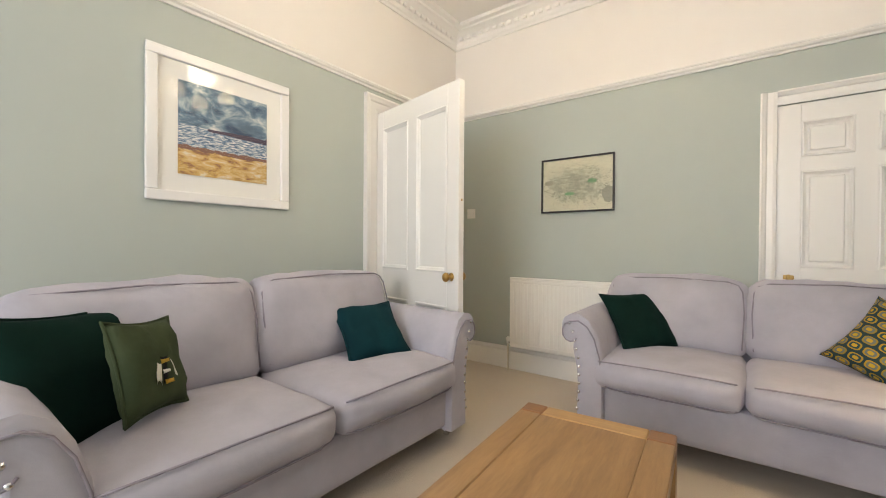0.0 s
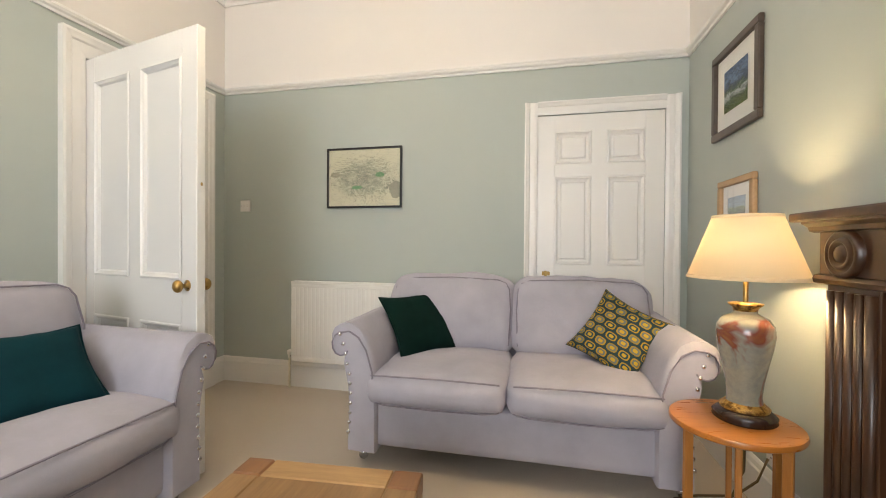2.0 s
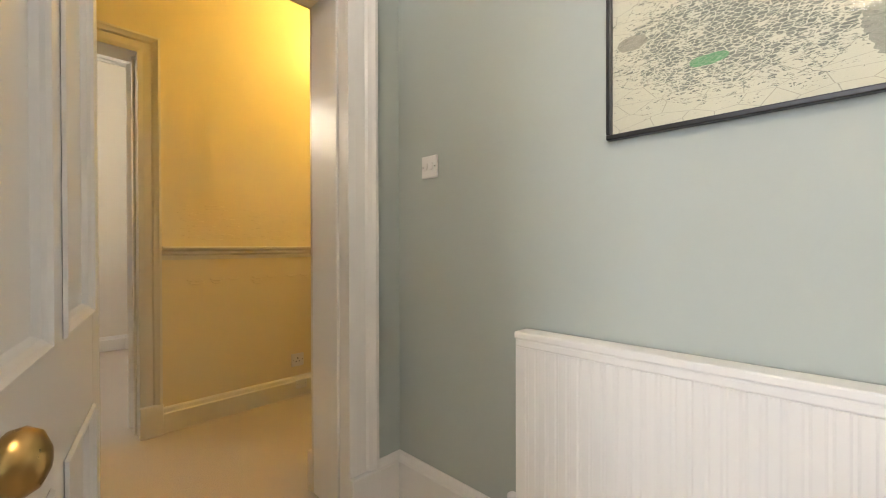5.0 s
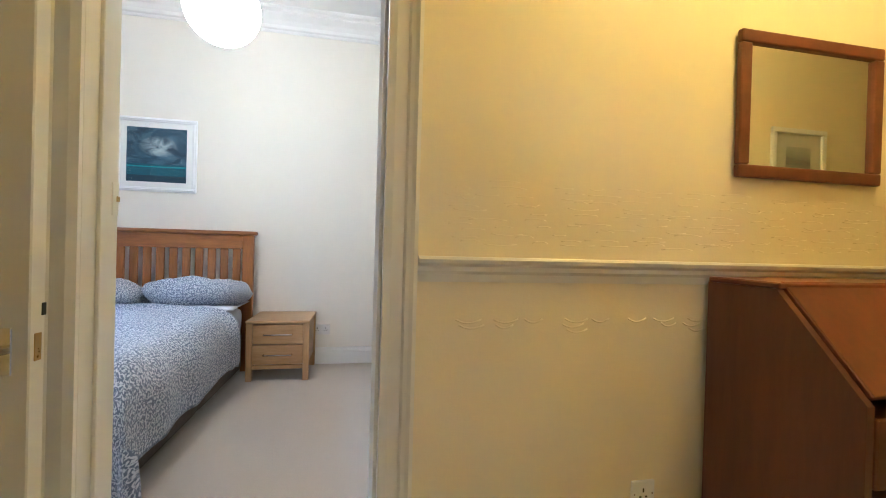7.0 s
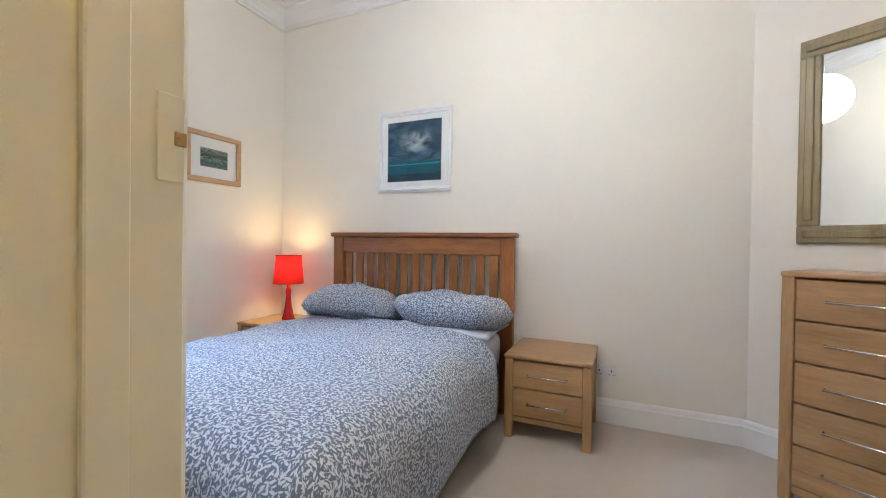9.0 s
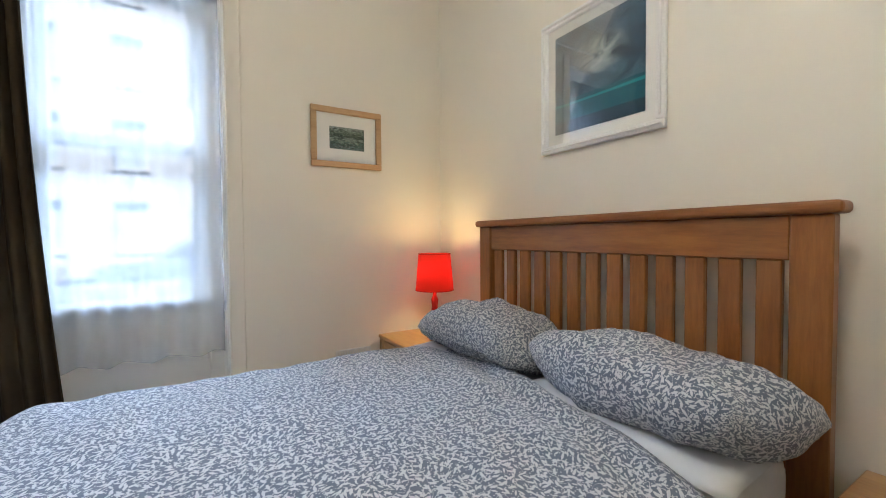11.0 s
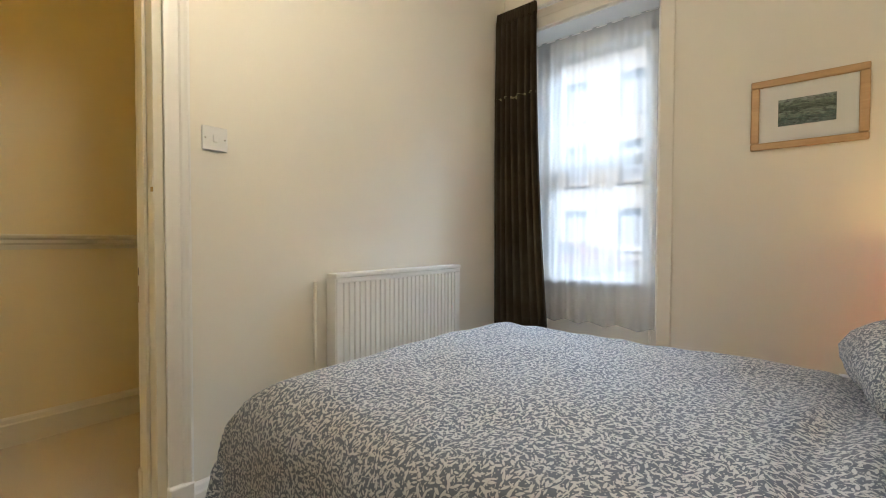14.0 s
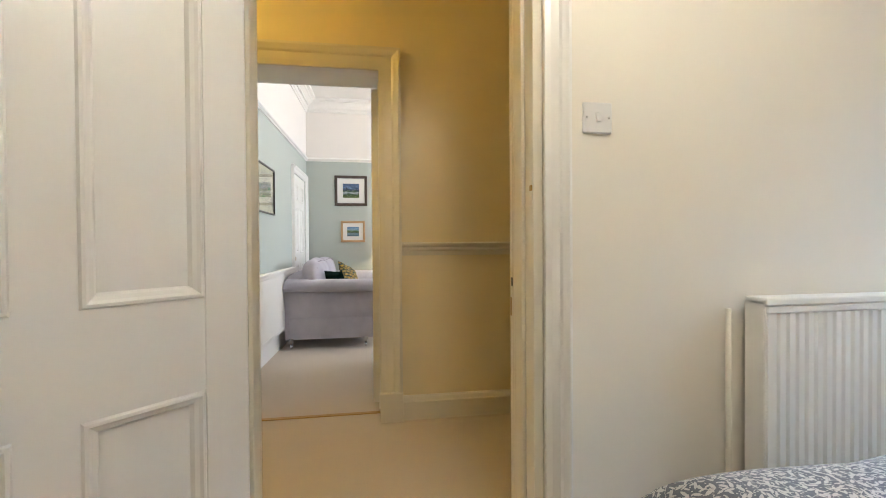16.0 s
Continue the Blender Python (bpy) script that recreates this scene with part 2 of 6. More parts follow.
def geometric_cloth_material():
    """Woven cushion cover: rows of linked mustard ovals on dark green and grey-blue."""
    n = Nodes("linked_oval_weave", 0.85)
    uv = n.coords("UV", (6.5, 9.0, 1))
    sep = n.node("ShaderNodeSeparateXYZ")
    n.put(sep, 0, uv)
    row = n.math("FLOOR", sep.outputs[1])
    odd = n.math("MODULO", row, 2.0)
    x = n.math("ADD", sep.outputs[0], n.math("MULTIPLY", odd, 0.5))
    fx = n.math("SUBTRACT", n.math("FRACT", x), 0.5)
    fy = n.math("SUBTRACT", n.math("FRACT", sep.outputs[1]), 0.5)
    p = n.math("ADD", n.math("POWER", n.math("ABSOLUTE", n.math("MULTIPLY", fx, 2.35)), 3.0),
               n.math("POWER", n.math("ABSOLUTE", n.math("MULTIPLY", fy, 2.45)), 3.0))
    ring = n.math("MULTIPLY", n.math("LESS_THAN", p, 0.98), n.math("GREATER_THAN", p, 0.42))
    heart = n.math("LESS_THAN", p, 0.07)
    cell = n.math("MODULO", n.math("ADD", n.math("FLOOR", x), row), 3.0)
    inner = n.mix(n.math("GREATER_THAN", cell, 0.9), (0.010, 0.045, 0.052), (0.115, 0.13, 0.11))
    c = n.mix(n.math("LESS_THAN", p, 0.98), (0.006, 0.030, 0.034), inner)
    c = n.mix(ring, c, n.mix(n.math("GREATER_THAN", cell, 1.5), (0.34, 0.21, 0.008), (0.24, 0.165, 0.015)))
    c = n.mix(heart, c, (0.42, 0.27, 0.012))
    n.colour(c)
    return n.bump(n.noise(n.coords("UV", (1, 1, 1)), 260, 1), 0.4, 0.002).m


def lit_shade_material(name, colour, glow, strength, pleats=0.0):
    n = Nodes(name, 0.8, 0, colour)
    n.put(n.b, "Emission Color", glow)
    n.put(n.b, "Emission Strength", strength)
    tr = n.node("ShaderNodeBsdfTranslucent")
    tr.inputs["Color"].default_value = (*colour, 1)
    mx = n.node("ShaderNodeMixShader")
    n.put(mx, 0, 0.5)
    n.t.links.new(n.b.outputs[0], mx.inputs[1])
    n.t.links.new(tr.outputs[0], mx.inputs[2])
    out = n.t.nodes["Material Output"]
    n.t.links.new(mx.outputs[0], out.inputs["Surface"])
    if pleats:
        v = n.coords("Object")
        n.bump(n.noise(n.coords("Object", (1, 1, 0.05)), pleats, 1), 0.4, 0.004)
    return n.m


def voile_material():
    n = Nodes("white_voile", 0.9, 0, (0.86, 0.88, 0.92))
    tr = n.node("ShaderNodeBsdfTranslucent")
    tr.inputs["Color"].default_value = (0.86, 0.89, 0.94, 1)
    cl = n.node("ShaderNodeBsdfTransparent")
    m1, m2 = n.node("ShaderNodeMixShader"), n.node("ShaderNodeMixShader")
    n.put(m1, 0, 0.6)
    n.t.links.new(n.b.outputs[0], m1.inputs[1])
    n.t.links.new(tr.outputs[0], m1.inputs[2])
    n.put(m2, 0, n.math("ADD", n.math("MULTIPLY", n.noise(n.coords(), 900, 0), 0.1), 0.64))
    n.t.links.new(m1.outputs[0], m2.inputs[1])
    n.t.links.new(cl.outputs[0], m2.inputs[2])
    n.t.links.new(m2.outputs[0], n.t.nodes["Material Output"].inputs["Surface"])
    return n.m


def glass_material():
    n = Nodes("clear_glass", 0.02, 0, (1, 1, 1))
    n.put(n.b, "Transmission Weight", 1.0)
    n.put(n.b, "IOR", 1.45)
    return n.m


def thin_glass_material():
    """Picture glazing: clear, with a faint gloss over the print."""
    n = Nodes("picture_glass", 0.03, 0, (1, 1, 1))
    fr = n.node("ShaderNodeFresnel")
    fr.inputs["IOR"].default_value = 1.45
    gl, cl, mx = n.node("ShaderNodeBsdfGlossy"), n.node("ShaderNodeBsdfTransparent"), n.node("ShaderNodeMixShader")
    gl.inputs["Roughness"].default_value = 0.03
    n.put(mx, 0, n.math("MULTIPLY", fr.outputs[0], 0.4))
    n.t.links.new(cl.outputs[0], mx.inputs[1])
    n.t.links.new(gl.outputs[0], mx.inputs[2])
    n.t.links.new(mx.outputs[0], n.t.nodes["Material Output"].inputs["Surface"])
    return n.m


def picture_material(name, stops, wob=0.12, patch=5.0, rough=0.5, streak=(1, 1, 3.5), amount=0.35):
    """A landscape in horizontal bands (UV v runs from the foot to the head of the picture) with brushed, uneven edges."""
    n = Nodes(name, rough)
    uv = n.coords("UV")
    sep = n.node("ShaderNodeSeparateXYZ")
    n.put(sep, 0, uv)
    st = n.coords("UV", (streak[0], streak[2], 1))
    w = n.math("MULTIPLY", n.math("SUBTRACT", n.noise(st, patch, 5, 0.65, 0.6), 0.5), wob * 2)
    base = n.ramp(n.math("ADD", sep.outputs[1], w), stops)
    d = n.ramp(n.noise(st, patch * 2.3, 4, 0.7, 0.8), [(0.35, (0.12, 0.12, 0.12)), (0.65, (0.95, 0.95, 0.95))])
    n.colour(n.mix(amount, base, n.mix(1.0, base, d, "OVERLAY")))
    return n.m


def seascape_material():
    """A brushed beach painting: stormy sky with white cloud, a dark headland falling to one side, bands of surf and golden sand."""
    n = Nodes("seascape_paint", 0.5)
    uv = n.coords("UV")
    sep = n.node("ShaderNodeSeparateXYZ")
    n.put(sep, 0, uv)
    u, v = sep.outputs[0], sep.outputs[1]
    brush = n.noise(n.coords("UV", (1, 3.2, 1), (0, 0, 6)), 5, 6, 0.7, 0.5)
    fine = n.noise(n.coords("UV", (1, 5.0, 1), (0, 0, -4)), 14, 4, 0.7, 0.4)
    w = n.math("ADD", v, n.math("MULTIPLY", n.math("SUBTRACT", brush, 0.5), 0.10))
    sky_ = n.ramp(n.noise(n.coords("UV", (1, 1.7, 1)), 3.6, 5, 0.65, 0.6), [(0.36, (0.025, 0.06, 0.12)), (0.50, (0.11, 0.19, 0.27)), (0.60, (0.34, 0.41, 0.46)), (0.68, (0.62, 0.62, 0.60))])
    sea = n.ramp(fine, [(0.36, (0.03, 0.06, 0.13)), (0.47, (0.13, 0.22, 0.34)), (0.53, (0.42, 0.46, 0.52)), (0.62, (0.68, 0.68, 0.67))])
    sand = n.ramp(n.noise(n.coords("UV", (1, 2.6, 1), (0, 0, -14)), 6, 5, 0.65, 0.5), [(0.36, (0.26, 0.12, 0.06)), (0.47, (0.52, 0.33, 0.10)), (0.56, (0.60, 0.43, 0.20)), (0.66, (0.66, 0.60, 0.48))])
    shore = n.math("GREATER_THAN", w, 0.27)
    wet = n.math("GREATER_THAN", w, 0.31)
    c = n.mix(shore, sand, n.mix(wet, (0.20, 0.10, 0.07), sea))
    horizon = n.math("SUBTRACT", 0.545, n.math("MULTIPLY", u, 0.03))
    c = n.mix(n.math("GREATER_THAN", v, horizon), c, sky_)
    head = n.math("ADD", horizon, n.math("MULTIPLY", n.math("SUBTRACT", u, 0.30), n.math("ADD", -0.06, n.math("MULTIPLY", brush, 0.24))))
    land = n.math("MULTIPLY", n.math("LESS_THAN", v, head), n.math("GREATER_THAN", v, n.math("SUBTRACT", horizon, n.math("MULTIPLY", fine, 0.05))))
    c = n.mix(n.math("MULTIPLY", land, n.math("GREATER_THAN", u, 0.30)), c, n.mix(fine, (0.03, 0.02, 0.05), (0.08, 0.06, 0.10)))
    n.colour(c)
    return n.m


def moonlit_sea_material():
    """A dark sea print: a pale burst of cloud in a blue-black sky over a calm teal band of water."""
    n = Nodes("moonlit_sea_paint", 0.5)
    uv = n.coords("UV")
    sep = n.node("ShaderNodeSeparateXYZ")
    n.put(sep, 0, uv)
    u, v = sep.outputs[0], sep.outputs[1]
    cloud = n.noise(n.coords("UV", (1, 1.6, 1), (0, 0, 10)), 3.4, 6, 0.62, 0.9)
    sky_ = n.ramp(cloud, [(0.30, (0.012, 0.030, 0.055)), (0.50, (0.035, 0.080, 0.125)), (0.66, (0.10, 0.17, 0.23))])
    dx, dy = n.math("DIVIDE", n.math("SUBTRACT", u, 0.53), 0.34), n.math("DIVIDE", n.math("SUBTRACT", v, 0.66), 0.20)
    burst = n.math("SUBTRACT", 1.0, n.math("ADD", n.math("MULTIPLY", dx, dx), n.math("MULTIPLY", dy, dy)))
    lit = n.math("MULTIPLY", n.math("MAXIMUM", burst, 0.0), n.math("SUBTRACT", n.math("MULTIPLY", cloud, 3.2), 1.05))
    c = n.mix(n.math("MINIMUM", n.math("MAXIMUM", lit, 0.0), 1.0), sky_, (0.52, 0.56, 0.55))
    streak = n.noise(n.coords("UV", (1, 9, 1)), 4, 4, 0.6, 0.3)
    sea = n.mix(streak, (0.008, 0.045, 0.075), (0.015, 0.135, 0.18))
    band = n.math("MULTIPLY", n.math("GREATER_THAN", v, 0.27), n.math("LESS_THAN", v, n.math("ADD", 0.275, n.math("MULTIPLY", streak, 0.04))))
    sea = n.mix(band, n.mix(n.math("LESS_THAN", v, 0.12), sea, (0.012, 0.035, 0.060)), (0.03, 0.26, 0.28))
    c = n.mix(n.math("LESS_THAN", v, 0.33), c, sea)
    n.colour(c)
    return n.m


def map_material():
    """An old engraved town plan: pale paper, grey hatching, street lines and green parks."""
    n = Nodes("old_town_plan", 0.6)
    uv = n.coords("UV")
    paper = n.mix(n.noise(uv, 3, 4), (0.50, 0.49, 0.36), (0.60, 0.58, 0.45))
    vo = n.node("ShaderNodeTexVoronoi", voronoi_dimensions="2D", feature="DISTANCE_TO_EDGE")
    n.put(vo, "Vector", n.coords("UV", (1.3, 2.4, 1), (0, 0, 18)))
    n.put(vo, "Scale", 24.0)
    streets = n.math("LESS_THAN", vo.outputs["Distance"], 0.075)
    sep = n.node("ShaderNodeSeparateXYZ")
    n.put(sep, 0, uv)
    dx = n.math("SUBTRACT", sep.outputs[0], 0.5)
    dy = n.math("SUBTRACT", sep.outputs[1], 0.48)
    r = n.math("ADD", n.math("MULTIPLY", n.math("MULTIPLY", dx, dx), 5.0), n.math("MULTIPLY", n.math("MULTIPLY", dy, dy), 9.0))
    dense = n.math("SUBTRACT", n.math("ADD", 0.42, n.math("MULTIPLY", n.noise(uv, 7, 3, 0.6), 0.34)), n.math("MULTIPLY", r, 0.13))
    hatch = n.math("LESS_THAN", n.noise(n.coords("UV", (26, 62, 1), (0, 0, -24)), 1.0, 3, 0.7, 1.2), dense)
    grey = n.mix(n.noise(uv, 30, 3), (0.08, 0.09, 0.07), (0.28, 0.29, 0.23))
    roads = n.node("ShaderNodeTexVoronoi", voronoi_dimensions="2D", feature="DISTANCE_TO_EDGE")
    n.put(roads, "Vector", n.coords("UV", (1.0, 1.9, 1), (0, 0, 22)))
    n.put(roads, "Scale", 8.0)
    paper = n.mix(n.math("MULTIPLY", n.math("LESS_THAN", roads.outputs["Distance"], 0.016), 0.4), paper, (0.12, 0.12, 0.09))
    c = n.mix(n.math("MULTIPLY", hatch, n.math("SUBTRACT", 1.0, streets)), paper, grey)
    for cx, cy, rx, ry, col in ((0.72, 0.55, 0.07, 0.05, (0.05, 0.15, 0.06)), (0.40, 0.33, 0.08, 0.035, (0.07, 0.19, 0.08)),
                                (0.09, 0.56, 0.075, 0.05, (0.16, 0.15, 0.11)), (0.95, 0.28, 0.11, 0.17, (0.14, 0.14, 0.11))):
        ex = n.math("DIVIDE", n.math("SUBTRACT", sep.outputs[0], cx), rx)
        ey = n.math("DIVIDE", n.math("SUBTRACT", sep.outputs[1], cy), ry)
        e = n.math("ADD", n.math("MULTIPLY", ex, ex), n.math("MULTIPLY", ey, ey))
        inside = n.math("LESS_THAN", n.math("ADD", e, n.noise(uv, 18, 2)), 1.3)
        c = n.mix(n.math("MULTIPLY", inside, 0.8), c, n.mix(n.noise(uv, 40, 2), col, tuple(k * 2.2 for k in col)))
    n.colour(c)
    return n.m


def vase_material():
    """Painted satsuma-style porcelain: grey-white reserves among russet and gold patches."""
    n = Nodes("painted_porcelain", 0.16)
    v = n.coords()
    c = n.ramp(n.noise(v, 7, 3, 0.5, 1.0), [(0.40, (0.36, 0.33, 0.25)), (0.50, (0.30, 0.29, 0.24)), (0.57, (0.24, 0.05, 0.02)), (0.66, (0.34, 0.12, 0.025)), (0.72, (0.38, 0.24, 0.06))])
    c = n.mix(n.math("MULTIPLY", n.noise(v, 55, 4, 0.7), 0.55), c, (0.09, 0.085, 0.08))
    n.colour(c)
    n.put(n.b, "Coat Weight", 0.5)
    return n.m


CARPET = carpet_material()
PAPER = anaglypta_material()
LEAFY = leaf_cloth_material()
OVALS = geometric_cloth_material()
SHADE = lit_shade_material("lit_cream_silk_shade", (0.86, 0.76, 0.58), (1.0, 0.82, 0.54), 0.16, 90)
REDSHADE = lit_shade_material("lit_red_shade", (0.55, 0.030, 0.008), (1.0, 0.085, 0.014), 0.16)
LANTERN = lit_shade_material("lit_paper_lantern", (0.85, 0.78, 0.62), (1.0, 0.89, 0.69), 34.0)
OPAL = lit_shade_material("lit_opal_glass", (0.85, 0.78, 0.66), (1.0, 0.86, 0.62), 32.0)
HALLGLOBE = lit_shade_material("lit_amber_opal_glass", (0.85, 0.74, 0.52), (1.0, 0.70, 0.18), 64.0)
REDGLAZE = painted("red_lacquer", (0.42, 0.012, 0.008), 0.2, 60, 0.02)
VOILE = voile_material()
GLASS = glass_material()
GLAZING = thin_glass_material()
MIRROR = Nodes("silvered_mirror", 0.02, 1.0, (0.86, 0.87, 0.86)).m
MOUNT = painted("white_picture_mount", (0.78, 0.77, 0.74), 0.85, 300, 0.05, 0.02)
WHITEFRAME = painted("white_frame_paint", (0.78, 0.77, 0.76), 0.3, 60, 0.03, 0.02)
PLAN = map_material()
VASE = vase_material()
DARKFOOT = painted("dark_turned_wood", (0.030, 0.014, 0.009), 0.25, 60, 0.03)
FLEX = painted("brown_flex", (0.12, 0.08, 0.03), 0.5, 60, 0.02)
SEASCAPE = seascape_material()
NIGHTSEA = moonlit_sea_material()
HILLS = picture_material("green_hills_paint", [(0.0, (0.10, 0.13, 0.03)), (0.22, (0.035, 0.075, 0.025)), (0.36, (0.40, 0.43, 0.46)), (0.44, (0.05, 0.09, 0.04)), (0.58, (0.02, 0.035, 0.08)), (0.72, (0.10, 0.16, 0.28)), (1.0, (0.05, 0.09, 0.18))], 0.30, 3.0, 0.5, (1, 1, 1.6), 0.7)
HARBOUR = picture_material("harbour_paint", [(0.0, (0.05, 0.10, 0.14)), (0.28, (0.16, 0.24, 0.30)), (0.40, (0.02, 0.045, 0.025)), (0.58, (0.10, 0.17, 0.06)), (0.66, (0.20, 0.32, 0.44)), (1.0, (0.08, 0.18, 0.34))], 0.24, 3.6, 0.5, (1, 1, 1.8), 0.7)
LOCH = picture_material("grey_green_loch_paint", [(0.0, (0.12, 0.15, 0.15)), (0.25, (0.06, 0.10, 0.09)), (0.45, (0.20, 0.24, 0.20)), (0.55, (0.035, 0.055, 0.045)), (0.8, (0.13, 0.16, 0.12)), (1.0, (0.24, 0.27, 0.25))], 0.42, 4.5, 0.6, (1, 1, 1.6), 0.85)
BLUEBOAT = picture_material("blue_harbour_paint", [(0.0, (0.35, 0.40, 0.48)), (0.4, (0.16, 0.20, 0.34)), (0.6, (0.28, 0.34, 0.44)), (1.0, (0.55, 0.58, 0.60))], 0.2, 5)
STONE = painted("sandstone", (0.62, 0.57, 0.49), 0.9, 30, 0.4, 0.15)
ASPHALT = painted("asphalt", (0.06, 0.06, 0.06), 0.9, 60, 0.3, 0.2)
BEE_DARK = fabric("black_thread", (0.010, 0.010, 0.010), (0.02, 0.02, 0.02), 30)
BEE_GOLD = fabric("gold_thread", (0.40, 0.24, 0.03), (0.55, 0.35, 0.06), 30)
BEE_PALE = fabric("pale_thread", (0.55, 0.53, 0.48), (0.65, 0.62, 0.56), 30)

# opaque panes; the bright glare on the glass is put in as pale colour
TENEMENT_PANE = painted("painted_glare_pane", (0.55, 0.58, 0.62), 0.12, 30, 0.02, 0.25)
CAR_RED = painted("dull_red_car_paint", (0.24, 0.12, 0.11), 0.2, 60, 0.01, 0.05)
CAR_GREY = painted("grey_car_paint", (0.16, 0.17, 0.19), 0.2, 60, 0.01, 0.05)
TYRE = painted("tyre_rubber", (0.02, 0.02, 0.02), 0.8, 60, 0.1)

# ---- ways to build ----
X_LR_W, X_LR_E, Y_LR_N, Y_LR_S = -2.0, 1.25, 4.30, -1.6
X_HALL_E, X_HALL_W, Y_HALL_N, Y_HALL_S = -2.26, -3.39, 8.30, 2.0
X_BED_E, X_BED_W, Y_BED_S, Y_BED_N = -3.56, -5.92, 0.615, 5.1
CEILING = 3.035
LR_DOOR, BED_DOOR = (3.285, 4.047, 2.03), (2.85, 3.635, 2.08)


def thing(name, label, category, m=None, group="", kind=""):
    """An Empty at the thing's base, to which its parts are tied."""
    ob = new(name)
    ob.empty_display_size = 0.1
    if m is not None:
        ob.matrix_basis = m
    return tagged(ob, label, category, group, kind)


def part(name, bm, material, parent=None, label="", smooth=False):
    me = bpy.data.meshes.new(name)
    bmesh.ops.recalc_face_normals(bm, faces=bm.faces)
    bm.to_mesh(me)
    bm.free()
    me.materials.append(material)
    if smooth:
        me.shade_smooth()
    ob = new(name, me)
    if parent is not None:
        ob.parent = parent
    if label:
        tagged(ob, label)
    return ob


def setting(name, bm, material, label, category, smooth=False):
    return tagged(part(name, bm, material, None, "", smooth), label, category, kind="structure")


def box(bm, x0, y0, z0, x1, y1, z1, bevel=0.0, segments=1):
    """Adds a box, with its edges rounded off by bevel."""
    vs = [bm.verts.new(p) for p in ((x0, y0, z0), (x1, y0, z0), (x1, y1, z0), (x0, y1, z0), (x0, y0, z1), (x1, y0, z1), (x1, y1, z1), (x0, y1, z1))]
    fs = [bm.faces.new([vs[i] for i in q]) for q in ((3, 2, 1, 0), (4, 5, 6, 7), (0, 1, 5, 4), (1, 2, 6, 5), (2, 3, 7, 6), (3, 0, 4, 7))]
    if bevel:
        es = {e for f in fs for e in f.edges}
        bmesh.ops.bevel(bm, geom=list(es), offset=bevel, segments=segments, affect="EDGES", profile=0.5)
    return bm


def boxed(*args, bevel=0.0, segments=1):
    return box(bmesh.new(), *args, bevel=bevel, segments=segments)


def lathe(profile, steps=28, close=False):
    """A turned shape about z from (radius, height) pairs."""
    bm = bmesh.new()
    rings = []
    for r, z in profile:
        if r < 1e-5:
            rings.append([bm.verts.new((0, 0, z))])
        else:
            rings.append([bm.verts.new((r * math.cos(2 * math.pi * i / steps), r * math.sin(2 * math.pi * i / steps), z)) for i in range(steps)])
    for a, b in zip(rings, rings[1:]):
        for i in range(steps):
            j = (i + 1) % steps
            if len(a) == 1 and len(b) == 1:
                continue
            if len(a) == 1:
                bm.faces.new((a[0], b[i], b[j]))
            elif len(b) == 1:
                bm.faces.new((a[i], a[j], b[0]))
            else:
                bm.faces.new((a[i], a[j], b[j], b[i]))
    return bm


def extrude(profile, m, length):
    """A moulding: a closed outline in the local (x, z) plane, drawn along local y for length, set by the pose m."""
    bm = bmesh.new()
    a = [bm.verts.new(m @ Vector((x, 0, z))) for x, z in profile]
    b = [bm.verts.new(m @ Vector((x, length, z))) for x, z in profile]
    k = len(profile)
    for i in range(k):
        j = (i + 1) % k
        bm.faces.new((a[i], a[j], b[j], b[i]))
    bm.faces.new(list(reversed(a)))
    bm.faces.new(b)
    return bm


def tube(points, radius, steps=8):
    """A round bar along a line of points."""
    bm = bmesh.new()
    pts = [Vector(p) for p in points]
    rings = []
    for i, p in enumerate(pts):
        way = (pts[min(i + 1, len(pts) - 1)] - pts[max(i - 1, 0)]).normalized()
        side = way.cross(Vector((0, 0, 1)) if abs(way.z) < 0.9 else Vector((1, 0, 0))).normalized()
        up = side.cross(way)
        rings.append([bm.verts.new(p + radius * (math.cos(2 * math.pi * k / steps) * side + math.sin(2 * math.pi * k / steps) * up)) for k in range(steps)])
    for a, b in zip(rings, rings[1:]):
        for k in range(steps):
            j = (k + 1) % steps
            bm.faces.new((a[k], a[j], b[j], b[k]))
    bm.faces.new(rings[0])
    bm.faces.new(list(reversed(rings[-1])))
    return bm


def turn(bm, m):
    bmesh.ops.transform(bm, matrix=m, verts=bm.verts)
    return bm


def merge(*parts_):
    bm = bmesh.new()
    for p in parts_:
        me = bpy.data.meshes.new("joined")
        p.to_mesh(me)
        p.free()
        bm.from_mesh(me)
        bpy.data.meshes.remove(me)
    return bm


def panel_uv(bm, w, h):
    """An upright sheet in the xz plane, w by h, with its UVs from foot to head."""
    uv = bm.loops.layers.uv.new("UVMap")
    vs = [bm.verts.new((x * w, 0, z * h)) for x, z in ((-0.5, 0), (0.5, 0), (0.5, 1), (-0.5, 1))]
    f = bm.faces.new(vs)
    for lo, c in zip(f.loops, ((1, 0), (0, 0), (0, 1), (1, 1))):
        lo[uv].uv = c
    return bm


